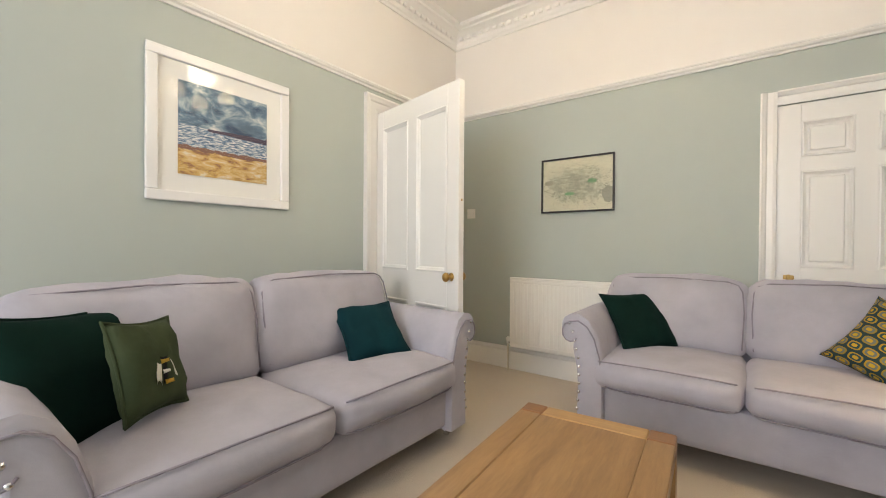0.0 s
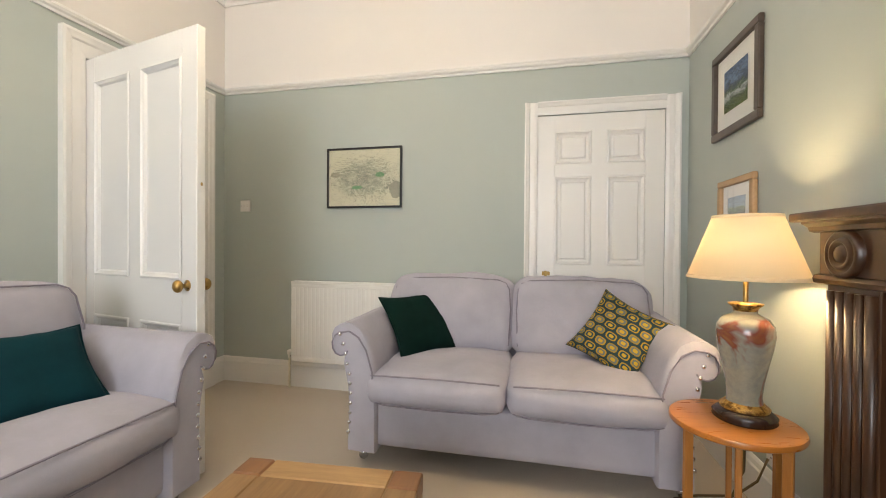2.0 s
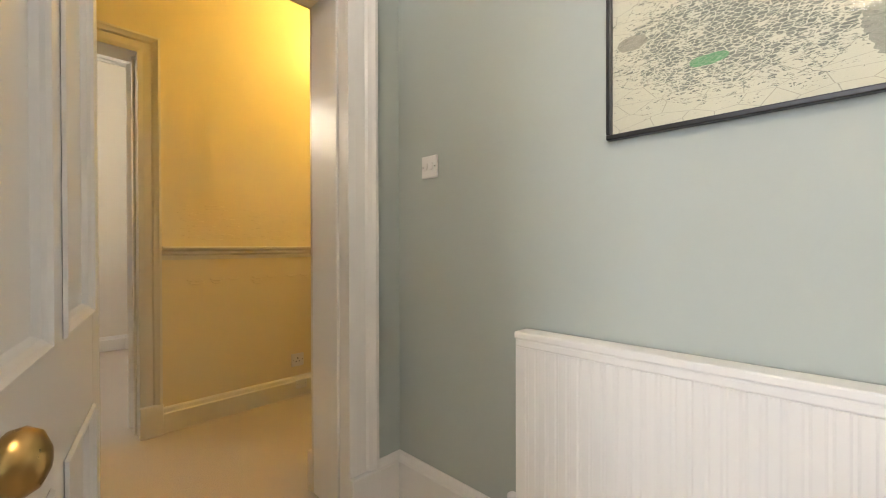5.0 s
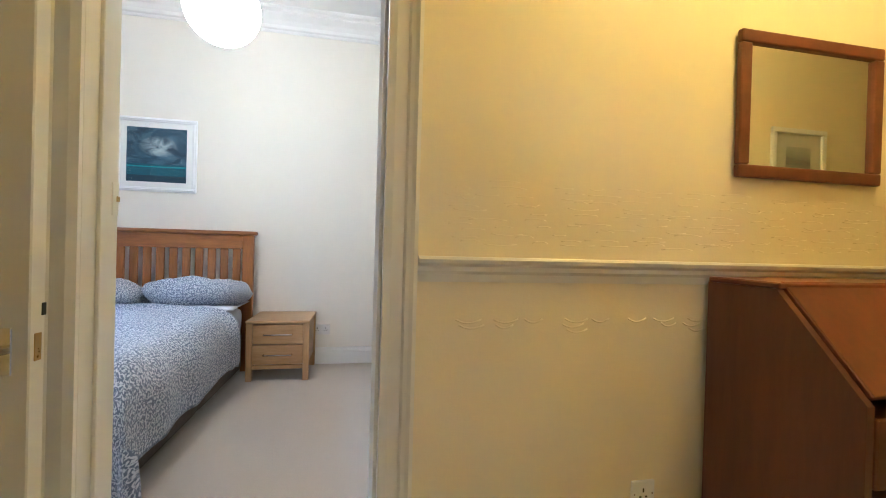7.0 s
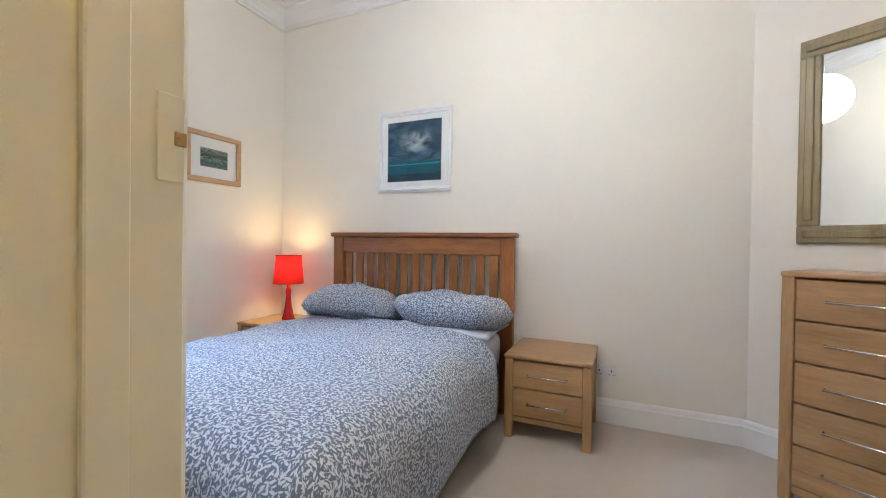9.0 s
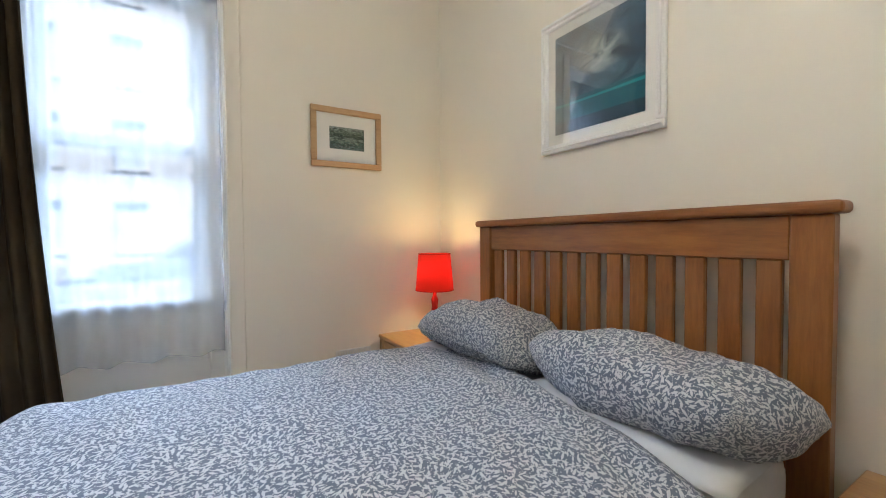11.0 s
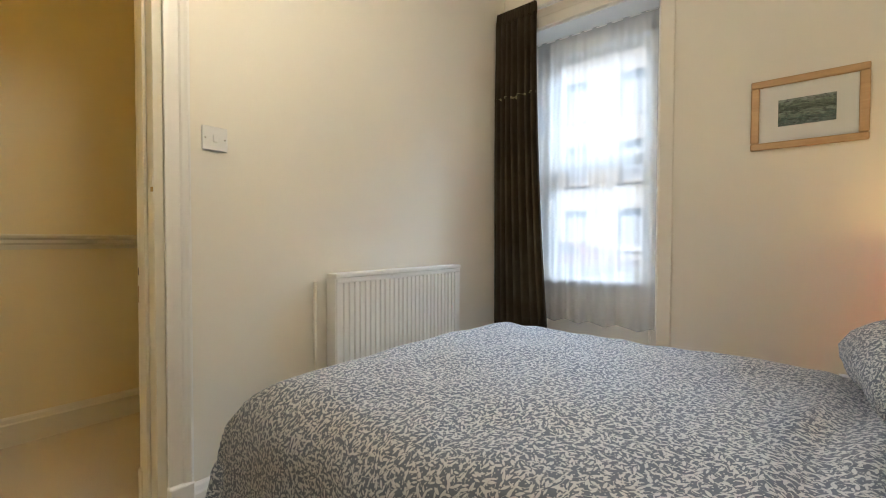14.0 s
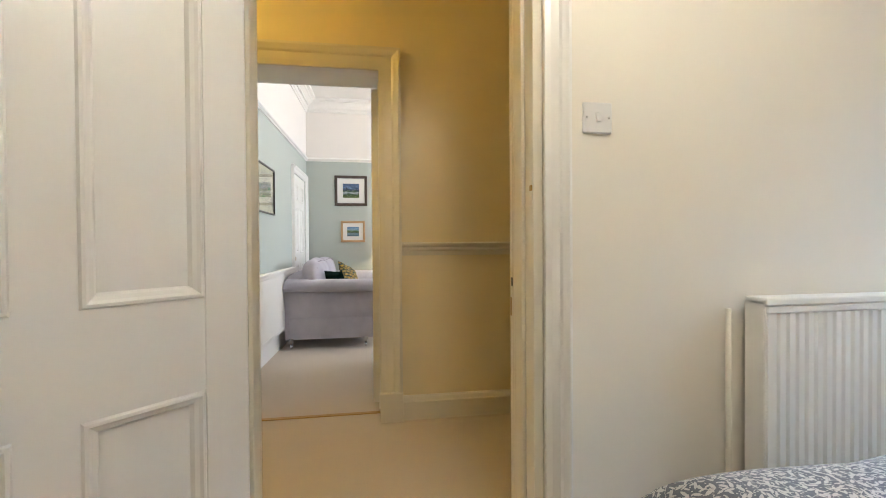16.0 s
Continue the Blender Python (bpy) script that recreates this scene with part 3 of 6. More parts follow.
def pillow(w, h, t, pinch=0.10, crumple=0.012, seed=0, n=18, uv_scale=1.0, wave=0.0, sag=0.0, blunt=0.0):
    """A stuffed cushion lying in the xy plane: w by h, t thick at its middle, with drawn-in sides; blunt rounds its corners, sag lets its ends droop."""
    bm = bmesh.new()
    uv = bm.loops.layers.uv.new("UVMap")
    rnd = Vector((seed * 3.1, seed * 1.7, 0))
    side = {}
    for s in (1, -1):
        grid = []
        for j in range(n + 1):
            row = []
            for i in range(n + 1):
                u, v = 2 * i / n - 1, 2 * j / n - 1
                edge = i in (0, n) or j in (0, n)
                if s == -1 and edge:
                    row.append(grid_top[j][i])
                    continue
                bow_x, bow_y = 1 - pinch * (1 - v * v) * 0 - pinch * (1 - abs(v) ** 2) * abs(u) ** 3, 1 - pinch * (1 - abs(u) ** 2) * abs(v) ** 3
                full = (max(0.0, (1 - abs(u) ** 2.6) * (1 - abs(v) ** 2.6))) ** 0.52
                nz = noise.noise(Vector((u * 2.1, v * 2.1, s)) + rnd) * crumple + noise.noise(Vector((u * 6, v * 6, s)) + rnd) * crumple * 0.4
                z = s * t / 2 * full + nz * (0.4 + full) + wave * math.sin(u * 2.2 + seed) - sag * abs(u) ** 2.5
                corner = 1 - blunt * (u * v) ** 2
                row.append(bm.verts.new((u * w / 2 * bow_x * corner, v * h / 2 * bow_y * corner, z)))
            grid.append(row)
        if s == 1:
            grid_top = grid
        along, up = [0.0], [0.0]
        for k in range(n):
            along.append(along[-1] + (grid[n // 2][k + 1].co - grid[n // 2][k].co).length)
            up.append(up[-1] + (grid[k + 1][n // 2].co - grid[k][n // 2].co).length)
        for j in range(n):
            for i in range(n):
                q = (grid[j][i], grid[j][i + 1], grid[j + 1][i + 1], grid[j + 1][i])
                f = bm.faces.new(q if s == 1 else tuple(reversed(q)))
                cs = ((i, j), (i + 1, j), (i + 1, j + 1), (i, j + 1))
                for lo, (a, b) in zip(f.loops, cs if s == 1 else tuple(reversed(cs))):
                    lo[uv].uv = (along[a] * uv_scale, up[b] * uv_scale)
    return bm


def soft_block(x0, y0, z0, x1, y1, z1, r=0.05, crown=0.02, seed=0, n=8, crumple=0.006):
    """An upholstered block: rounded edges and a slightly crowned, uneven skin."""
    bm = bmesh.new()
    bmesh.ops.create_cube(bm, size=2)
    bmesh.ops.subdivide_edges(bm, edges=bm.edges, cuts=n, use_grid_fill=True)
    c = Vector(((x0 + x1) / 2, (y0 + y1) / 2, (z0 + z1) / 2))
    d = Vector(((x1 - x0) / 2, (y1 - y0) / 2, (z1 - z0) / 2))
    for v in bm.verts:
        p = Vector(v.co)
        q = Vector((math.sin(a * math.pi / 2) if abs(a) < 1 else a for a in p))
        at = Vector((q.x * d.x, q.y * d.y, q.z * d.z))
        inner = Vector((max(-d.x + r, min(d.x - r, at.x)), max(-d.y + r, min(d.y - r, at.y)), max(-d.z + r, min(d.z - r, at.z))))
        out = at - inner
        nrm = out.normalized() if out.length > 1e-6 else Vector((0, 0, 0))
        at = inner + nrm * r if out.length > 1e-6 else at
        fx, fy, fz = (1 - (abs(at[k]) / d[k]) ** 2 for k in range(3))
        swell = crown * Vector((nrm.x * fy * fz, nrm.y * fx * fz, nrm.z * fx * fy))
        k = noise.noise(Vector((at.x * 4 + seed, at.y * 4, at.z * 4))) * crumple + noise.noise(Vector((at.x * 14 + seed, at.y * 14, at.z * 14))) * crumple * 0.35
        v.co = c + at + swell + nrm * k
    return bm


# ---- floor, walls, ceilings ----
def wall_along_y(name, x0, x1, y0, y1, material, label, holes=(), top=CEILING):
    """A wall between the planes x0 and x1 with openings (y from, y to, z from, z to)."""
    bm = bmesh.new()
    at = y0
    for a, b, lo, hi in sorted(holes):
        box(bm, x0, at, 0, x1, a, top)
        if lo > 0:
            box(bm, x0, a, 0, x1, b, lo)
        box(bm, x0, a, hi, x1, b, top)
        at = b
    box(bm, x0, at, 0, x1, y1, top)
    return setting(name, bm, material, label, "wall")


def wall_along_x(name, y0, y1, x0, x1, material, label, holes=(), top=CEILING, bottom=0.0):
    bm = bmesh.new()
    at = x0
    for a, b, lo, hi in sorted(holes):
        box(bm, at, y0, bottom, a, y1, top)
        if lo > bottom:
            box(bm, a, y0, bottom, b, y1, lo)
        box(bm, a, y0, hi, b, y1, top)
        at = b
    box(bm, at, y0, bottom, x1, y1, top)
    return setting(name, bm, material, label, "wall")


RAIL = 2.215
setting("floor", merge(boxed(-2.26, -1.85, -0.12, 1.45, 4.50, 0.0), boxed(-3.50, 1.90, -0.12, -2.26, 8.42, 0.0), boxed(-6.05, 0.19, -0.12, -3.50, 5.25, 0.0)), CARPET, "beige cut-pile fitted carpet through all rooms", "floor")
setting("ceiling", merge(boxed(-2.26, -1.85, CEILING, 1.45, 4.50, CEILING + 0.12), boxed(-3.50, 1.90, CEILING, -2.26, 8.42, CEILING + 0.12), boxed(-6.05, 0.19, CEILING, -3.50, 5.25, CEILING + 0.12)), CEIL, "flat white painted plaster ceiling", "ceiling")

# the wall between living room and hall, in three skins: green, white frieze above, cream on the hall side
lo, hi, top = LR_DOOR
wall_along_y("wall_living_west", -2.13, X_LR_W, Y_LR_S, Y_LR_N, GREEN, "sage green painted wall with a doorway to the hall", [(lo - 0.03, hi + 0.03, 0, top + 0.03)], RAIL)
setting("wall_living_west_frieze", boxed(-2.13, Y_LR_S, RAIL, X_LR_W, Y_LR_N, CEILING), FRIEZE, "white painted frieze above the picture rail", "wall")
wall_along_y("wall_hall_east", X_HALL_E, -2.13, Y_HALL_S, Y_HALL_N, PAPER, "cream embossed wallpaper over the hall wall", [(lo - 0.03, hi + 0.03, 0, top + 0.03)])
wall_along_x("wall_living_north", Y_LR_N, Y_LR_N + 0.15, -2.13, 1.5, GREEN, "sage green painted wall behind the small sofa", [(0.361, 1.123, 0, 1.893)], RAIL)
setting("wall_living_north_frieze", boxed(-2.13, Y_LR_N, RAIL, 1.5, Y_LR_N + 0.15, CEILING), FRIEZE, "white painted frieze above the picture rail", "wall")
wall_along_y("wall_living_east", X_LR_E, 1.5, Y_LR_S, Y_LR_N, GREEN, "sage green painted wall round the fireplace", [(1.86, 2.74, 0, 0.93)], RAIL)
setting("wall_living_east_frieze", boxed(X_LR_E, Y_LR_S, RAIL, 1.5, Y_LR_N, CEILING), FRIEZE, "white painted frieze above the picture rail", "wall")
wall_along_x("wall_living_south", Y_LR_S - 0.25, Y_LR_S, -2.13, 1.5, GREEN, "sage green painted wall with a large window", [(-1.4, 0.6, 0.8, 2.6)])
setting("firebox", merge(boxed(1.5, 1.8, 0, 1.75, 2.8, 1.0), boxed(1.26, 1.82, 0.0, 1.5, 1.86, 0.93), boxed(1.26, 2.74, 0.0, 1.5, 2.78, 0.93)), SOOT, "black sooty fireplace opening", "fireplace")

lo, hi, top = BED_DOOR
wall_along_y("wall_hall_west", -3.47, X_HALL_W, Y_HALL_S, Y_HALL_N, PAPER, "cream embossed wallpaper over the hall wall", [(lo - 0.03, hi + 0.03, 0, top + 0.03)])
wall_along_y("wall_bedroom_east", X_BED_E, -3.47, 0.19, Y_HALL_N, CREAM, "plain cream painted wall with a radiator", [(lo - 0.03, hi + 0.03, 0, top + 0.03)])
wall_along_x("wall_hall_north", Y_HALL_N, Y_HALL_N + 0.12, -3.50, -2.2, PAPER, "cream hall end wall", [])
wall_along_x("wall_hall_south", Y_HALL_S - 0.12, Y_HALL_S, -3.46, -2.14, PAPER, "cream hall end wall", [])
wall_along_y("wall_bedroom_west", X_BED_W - 0.15, X_BED_W, 0.19, Y_BED_N, CREAM, "plain cream painted wall behind the bed", [])
WIN_X0, WIN_X1, WIN_TOP = -4.617, -3.72, 2.50
wall_along_x("wall_bedroom_south", 0.19, Y_BED_S, -6.1, -3.47, CREAM, "plain cream painted wall with a deep window recess", [(WIN_X0, WIN_X1, 0, WIN_TOP)])
wall_along_x("wall_bedroom_north", Y_BED_N, Y_BED_N + 0.15, -6.1, -3.47, CREAM, "plain cream painted wall", [])
SPLAY = pose(X_BED_W - 0.02, 3.91, 0, 0, 0, math.degrees(math.atan2(0.839, 0.545)))
setting("wall_bedroom_splay", turn(boxed(-0.05, 0.0, 0, 1.5, 0.12, CEILING), SPLAY), CREAM, "plain cream wall set across the corner", "wall")


def skirting(name, x0, y0, x1, y1, h, material, label):
    """A moulded skirting board whose back lies along the line from (x0, y0) to (x1, y1), proud to that line's right."""
    d = Vector((x1 - x0, y1 - y0, 0))
    m = Matrix.Translation((x0, y0, 0)) @ Matrix.Rotation(math.atan2(-d.x, d.y), 4, "Z")
    prof = [(0, 0), (0.022, 0), (0.022, h - 0.035), (0.016, h - 0.028), (0.012, h - 0.01), (0.005, h), (0, h)]
    return setting(name, extrude(prof, m, d.length), material, label, "skirting")


skirting("baseboard_living_west", X_LR_W, Y_LR_S, X_LR_W, 3.16, 0.185, GLOSS, "tall white painted moulded skirting board")
skirting("baseboard_living_corner", X_LR_W, 4.172, X_LR_W, Y_LR_N, 0.185, GLOSS, "tall white painted moulded skirting board")
skirting("baseboard_living_north", X_LR_W, Y_LR_N, 0.25, Y_LR_N, 0.185, GLOSS, "tall white painted moulded skirting board")
skirting("baseboard_living_east", X_LR_E, Y_LR_N, X_LR_E, 3.03, 0.185, GLOSS, "tall white painted moulded skirting board")
skirting("baseboard_hall_east_south", X_HALL_E, 3.158, X_HALL_E, Y_HALL_S, 0.14, OFFWHITE, "ivory painted skirting board")
skirting("baseboard_hall_east_north", X_HALL_E, Y_HALL_N, X_HALL_E, 4.174, 0.14, OFFWHITE, "ivory painted skirting board")
skirting("baseboard_hall_west_north", X_HALL_W, 3.738, X_HALL_W, Y_HALL_N, 0.14, OFFWHITE, "ivory painted skirting board")
skirting("baseboard_hall_west_south", X_HALL_W, Y_HALL_S, X_HALL_W, 2.747, 0.14, OFFWHITE, "ivory painted skirting board")
skirting("baseboard_bedroom_east", X_BED_E, 2.752, X_BED_E, Y_BED_S, 0.145, GLOSS, "white painted skirting board")
skirting("baseboard_bedroom_north_east", X_BED_E, Y_BED_N, X_BED_E, 3.735, 0.145, GLOSS, "white painted skirting board")
skirting("baseboard_bedroom_west", X_BED_W, Y_BED_S, X_BED_W, 3.93, 0.145, GLOSS, "white painted skirting board")
skirting("baseboard_bedroom_splay", X_BED_W, 3.925, X_BED_W + 0.76, 3.925 + 1.17, 0.145, GLOSS, "white painted skirting board")
skirting("baseboard_bedroom_south", WIN_X0 - 0.08, Y_BED_S, X_BED_W, Y_BED_S, 0.145, GLOSS, "white painted skirting board")


def rail_run(name, x0, y0, x1, y1, z, prof, material, label, category):
    d = Vector((x1 - x0, y1 - y0, 0))
    m = Matrix.Translation((x0, y0, z)) @ Matrix.Rotation(math.atan2(-d.x, d.y), 4, "Z")
    return setting(name, extrude(prof, m, d.length), material, label, category)


PIC_RAIL = [(0, 0), (0.012, 0), (0.016, 0.012), (0.030, 0.018), (0.036, 0.030), (0.024, 0.040), (0.016, 0.052), (0, 0.055)]
rail_run("trim_picture_rail_west", X_LR_W, Y_LR_S, X_LR_W, Y_LR_N, RAIL - 0.02, PIC_RAIL, GLOSS, "white moulded timber picture rail", "picture rail")
rail_run("trim_picture_rail_north", X_LR_W, Y_LR_N, X_LR_E, Y_LR_N, RAIL - 0.02, PIC_RAIL, GLOSS, "white moulded timber picture rail", "picture rail")
rail_run("trim_picture_rail_east", X_LR_E, Y_LR_N, X_LR_E, Y_LR_S, RAIL - 0.02, PIC_RAIL, GLOSS, "white moulded timber picture rail", "picture rail")
DADO = [(0, 0), (0.008, 0), (0.010, 0.024), (0.018, 0.034), (0.018, 0.048), (0.036, 0.058), (0.041, 0.070), (0.036, 0.078), (0, 0.078)]
rail_run("trim_dado_rail_hall_west", X_HALL_W, 3.738, X_HALL_W, Y_HALL_N, 0.962, DADO, OFFWHITE, "ivory painted moulded dado rail", "dado rail")
rail_run("trim_dado_rail_hall_west_south", X_HALL_W, Y_HALL_S, X_HALL_W, 2.747, 0.962, DADO, OFFWHITE, "ivory painted moulded dado rail", "dado rail")
rail_run("trim_dado_rail_hall_east", X_HALL_E, 3.158, X_HALL_E, Y_HALL_S, 0.962, DADO, OFFWHITE, "ivory painted moulded dado rail", "dado rail")
rail_run("trim_dado_rail_hall_east_north", X_HALL_E, Y_HALL_N, X_HALL_E, 4.174, 0.962, DADO, OFFWHITE, "ivory painted moulded dado rail", "dado rail")
CORNICE = [(0, 0), (0.014, 0), (0.018, 0.02), (0.03, 0.03), (0.034, 0.055), (0.055, 0.085), (0.10, 0.11), (0.115, 0.115), (0.12, 0.13), (0.155, 0.135), (0.16, 0.15), (0.16, 0.162), (0, 0.162)]
for nm, a in (("living_west", (X_LR_W, Y_LR_S, X_LR_W, Y_LR_N)), ("living_north", (X_LR_W, Y_LR_N, X_LR_E, Y_LR_N)), ("living_east", (X_LR_E, Y_LR_N, X_LR_E, Y_LR_S)),
              ("bedroom_west", (X_BED_W, Y_BED_S, X_BED_W, 3.94)), ("bedroom_splay", (X_BED_W, 3.925, X_BED_W + 0.76, 5.095)), ("bedroom_south", (X_BED_E, Y_BED_S, X_BED_W, Y_BED_S)), ("bedroom_east", (X_BED_E, Y_BED_N, X_BED_E, Y_BED_S))):
    rail_run("trim_cornice_" + nm, *a, CEILING - 0.164, CORNICE, CEIL, "white run plaster cornice with stepped mouldings", "cornice")
beads = bmesh.new()
for i in range(46):
    y = 1.0 + i * 0.07
    box(beads, X_LR_W + 0.035, y, CEILING - 0.105, X_LR_W + 0.060, y + 0.04, CEILING - 0.075, 0.004)
for i in range(44):
    x = X_LR_W + 0.08 + i * 0.07
    box(beads, x, Y_LR_N - 0.060, CEILING - 0.105, x + 0.04, Y_LR_N - 0.035, CEILING - 0.075, 0.004)
tagged(setting("trim_cornice_dentils", beads, CEIL, "row of small plaster dentil blocks in the cornice", "cornice"), kind="stuff")


# ---- doors ----
ARCH = [(0, 0), (0.014, 0), (0.018, 0.03), (0.018, 0.075), (0.026, 0.085), (0.030, 0.10), (0.036, 0.115), (0.034, 0.13), (0, 0.13)]


def architrave(name, x, face, lo, hi, top, width, material, label):
    """Moulded casing round a doorway in a wall face along y; face is the way it stands proud (+1 or -1 in x)."""
    k = width / 0.13
    th = thing(name, label, "architrave", kind="structure")
    pr = [(z * k, d) for d, z in ARCH]
    for nm, y, way in (("jamb_casing", lo, -1), ("jamb_casing", hi, 1)):
        bm = bmesh.new()
        a = [bm.verts.new((x + face * d, y + way * w, 0)) for w, d in pr]
        b = [bm.verts.new((x + face * d, y + way * w, top + w)) for w, d in pr]
        for i in range(len(pr)):
            j = (i + 1) % len(pr)
            bm.faces.new((a[i], a[j], b[j], b[i]))
        bm.faces.new(a)
        bm.faces.new(list(reversed(b)))
        part(nm, bm, material, th)
    bm = bmesh.new()
    a = [bm.verts.new((x + face * d, lo - w, top + w)) for w, d in pr]
    b = [bm.verts.new((x + face * d, hi + w, top + w)) for w, d in pr]
    for i in range(len(pr)):
        j = (i + 1) % len(pr)
        bm.faces.new((a[i], a[j], b[j], b[i]))
    bm.faces.new(a)
    bm.faces.new(list(reversed(b)))
    part("head_casing", bm, material, th)
    for y in (lo - width * 1.02, hi - 0.004):
        part("plinth_block", boxed(min(x, x + face * 0.042), y, 0, max(x, x + face * 0.042), y + width * 1.02 + 0.004, 0.17, bevel=0.004), material, th)
    return th


def lining(name, x0, x1, lo, hi, top, material, label, stop_x):
    """The boards that line a doorway through a wall, with the stop that the leaf closes against."""
    th = thing(name, label, "door lining", kind="structure")
    for y0, y1, s in ((lo - 0.03, lo, 1), (hi, hi + 0.03, -1)):
        part("jamb", boxed(x0, y0, 0, x1, y1, top + 0.03, bevel=0.002), material, th)
        ys = (y1, y1 + 0.012) if s > 0 else (y0 - 0.012, y0)
        part("stop", boxed(stop_x - 0.02, ys[0], 0, stop_x + 0.02, ys[1], top - 0.001, bevel=0.002), material, th)
    part("head", boxed(x0, lo, top, x1, hi, top + 0.03, bevel=0.002), material, th)
    return th


def inset_panel(x0, z0, x1, z1, y, out, depth=0.014, mould=0.03):
    """The moulded sinking of one door panel on the face y, out being +1 or -1."""
    bm = bmesh.new()
    steps = ((0.0, 0.0005), (0.004, 0.006), (0.010, 0.007), (0.016, 0.001), (0.024, -0.004), (mould, -depth), (mould + 0.012, -depth))
    loops = [[bm.verts.new((x, y + out * d, z)) for x, z in ((x0 + i, z0 + i), (x1 - i, z0 + i), (x1 - i, z1 - i), (x0 + i, z1 - i))] for i, d in steps]
    for a, b in zip(loops, loops[1:]):
        for k in range(4):
            j = (k + 1) % 4
            bm.faces.new((a[k], a[j], b[j], b[k]))
    bm.faces.new(loops[-1])
    return bm


def door_knob(parent, x, z, y, out, plate=True):
    """An oval brass knob on a round rose."""
    kn = part("knob", turn(lathe([(0, 0), (0.026, 0), (0.027, 0.004), (0.011, 0.008), (0.010, 0.028), (0.018, 0.033), (0.028, 0.044), (0.030, 0.056), (0.024, 0.068), (0.010, 0.075), (0, 0.076)], 20),
                       Matrix.Translation((x, y, z)) @ Matrix.Rotation(radians(-90 * out), 4, "X") @ Matrix.Diagonal((0.82, 0.95, 0.86, 1))), BRASS, parent, "aged oval brass door knob", True)
    return kn


def four_panel_leaf(name, m, w, h, material, label, knobs=True, lock=(0.79, 0.985)):
    """A Victorian four-panel leaf, hinged at x = 0, its faces at y = 0 and y = 0.042."""
    t = 0.042
    th = thing(name, label, "door", m, kind="structure")
    st, mu = 0.105, 0.09
    rails = ((0.012, 0.215), lock, (h - 0.125, h))
    pw = (w - 2 * st - mu) / 2
    for x0 in (0.0, w - st):
        part("stile", boxed(x0, 0, 0.012, x0 + st, t, h, bevel=0.003), material, th)
    for z0, z1 in rails:
        part("rail", boxed(st, 0.0005, z0, w - st, t - 0.0005, z1), material, th)
    for z0, z1 in ((rails[0][1], rails[1][0]), (rails[1][1], rails[2][0])):
        part("muntin", boxed(st + pw, 0.0005, z0, st + pw + mu, t - 0.0005, z1), material, th)
        for x0 in (st, st + pw + mu):
            part("panel", merge(inset_panel(x0, z0, x0 + pw, z1, 0, -1), inset_panel(x0, z0, x0 + pw, z1, t, 1)), material, th)
    if knobs:
        door_knob(th, w - 0.06, 0.86, 0.0, -1)
        door_knob(th, w - 0.06, 0.86, t, 1)
        part("latch_plate", boxed(w - 0.0005, 0.008, 1.285, w + 0.002, 0.034, 1.345, bevel=0.001), GLOSS, th, "painted-over latch plate")
        part("latch_plate", boxed(w, 0.016, 1.308, w + 0.004, 0.026, 1.322, bevel=0.001), BRASS, th)
    return th


lo, hi, top = LR_DOOR
architrave("trim_architrave_living", X_LR_W, 1, lo, hi, top, 0.122, GLOSS, "wide white moulded door casing with plinth blocks")
architrave("trim_architrave_hall_east", X_HALL_E, -1, lo, hi, top, 0.125, OFFWHITE, "ivory painted flat door casing")
lining("trim_door_lining_living", X_HALL_E, X_LR_W, lo, hi, top, GLOSS, "white painted doorway lining with a stop bead", -2.07)
four_panel_leaf("door_1", pose(X_LR_W - 0.012, lo + 0.008, 0, 0, 0, -12), 0.918, 2.02, GLOSS, "open white four-panel door with brass knobs", lock=(0.68, 0.882))
setting("trim_threshold", boxed(-2.155, lo, 0.0, -2.125, hi, 0.006, bevel=0.002), BRASS, "thin brass carpet strip across the doorway", "threshold")
lo, hi, top = BED_DOOR
architrave("trim_architrave_hall_west", X_HALL_W, 1, lo, hi, top, 0.10, OFFWHITE, "ivory painted door casing on the hall side")
architrave("trim_architrave_bedroom", X_BED_E, -1, lo - 0.028, hi + 0.028, top + 0.02, 0.07, GLOSS, "white painted door casing in the bedroom")
lining("trim_door_lining_bedroom", X_BED_E + 0.008, X_HALL_W, lo, hi, top, OFFWHITE, "ivory painted doorway lining", -3.47)
four_panel_leaf("door_2", pose(X_BED_E + 0.028, hi + 0.007, 0, 0, 0, 136), 0.75, 2.07, GLOSS, "open cream-white four-panel bedroom door", knobs=False, lock=(0.69, 0.905))
hinge = thing("door_hinge", "steel butt hinge on the bedroom door jamb", "hinge")
part("plate", boxed(X_BED_E + 0.045, hi - 0.003, 0.755, X_BED_E + 0.085, hi + 0.0, 0.845, bevel=0.001), CHROME, hinge)
part("pin", turn(lathe([(0, 0), (0.006, 0.001), (0.006, 0.085), (0, 0.087)], 10), Matrix.Translation((X_BED_E + 0.043, hi - 0.003, 0.757))), CHROME, hinge, smooth=True)
keep = thing("latch_keep", "painted-over latch keep on the door jamb", "latch")
part("plate", boxed(-3.550, lo, 1.135, -3.520, lo + 0.003, 1.232, bevel=0.001), OFFWHITE, keep)
part("bolt_hole", boxed(-3.551, lo + 0.001, 1.176, -3.538, lo + 0.006, 1.192, bevel=0.001), BRASS, keep)

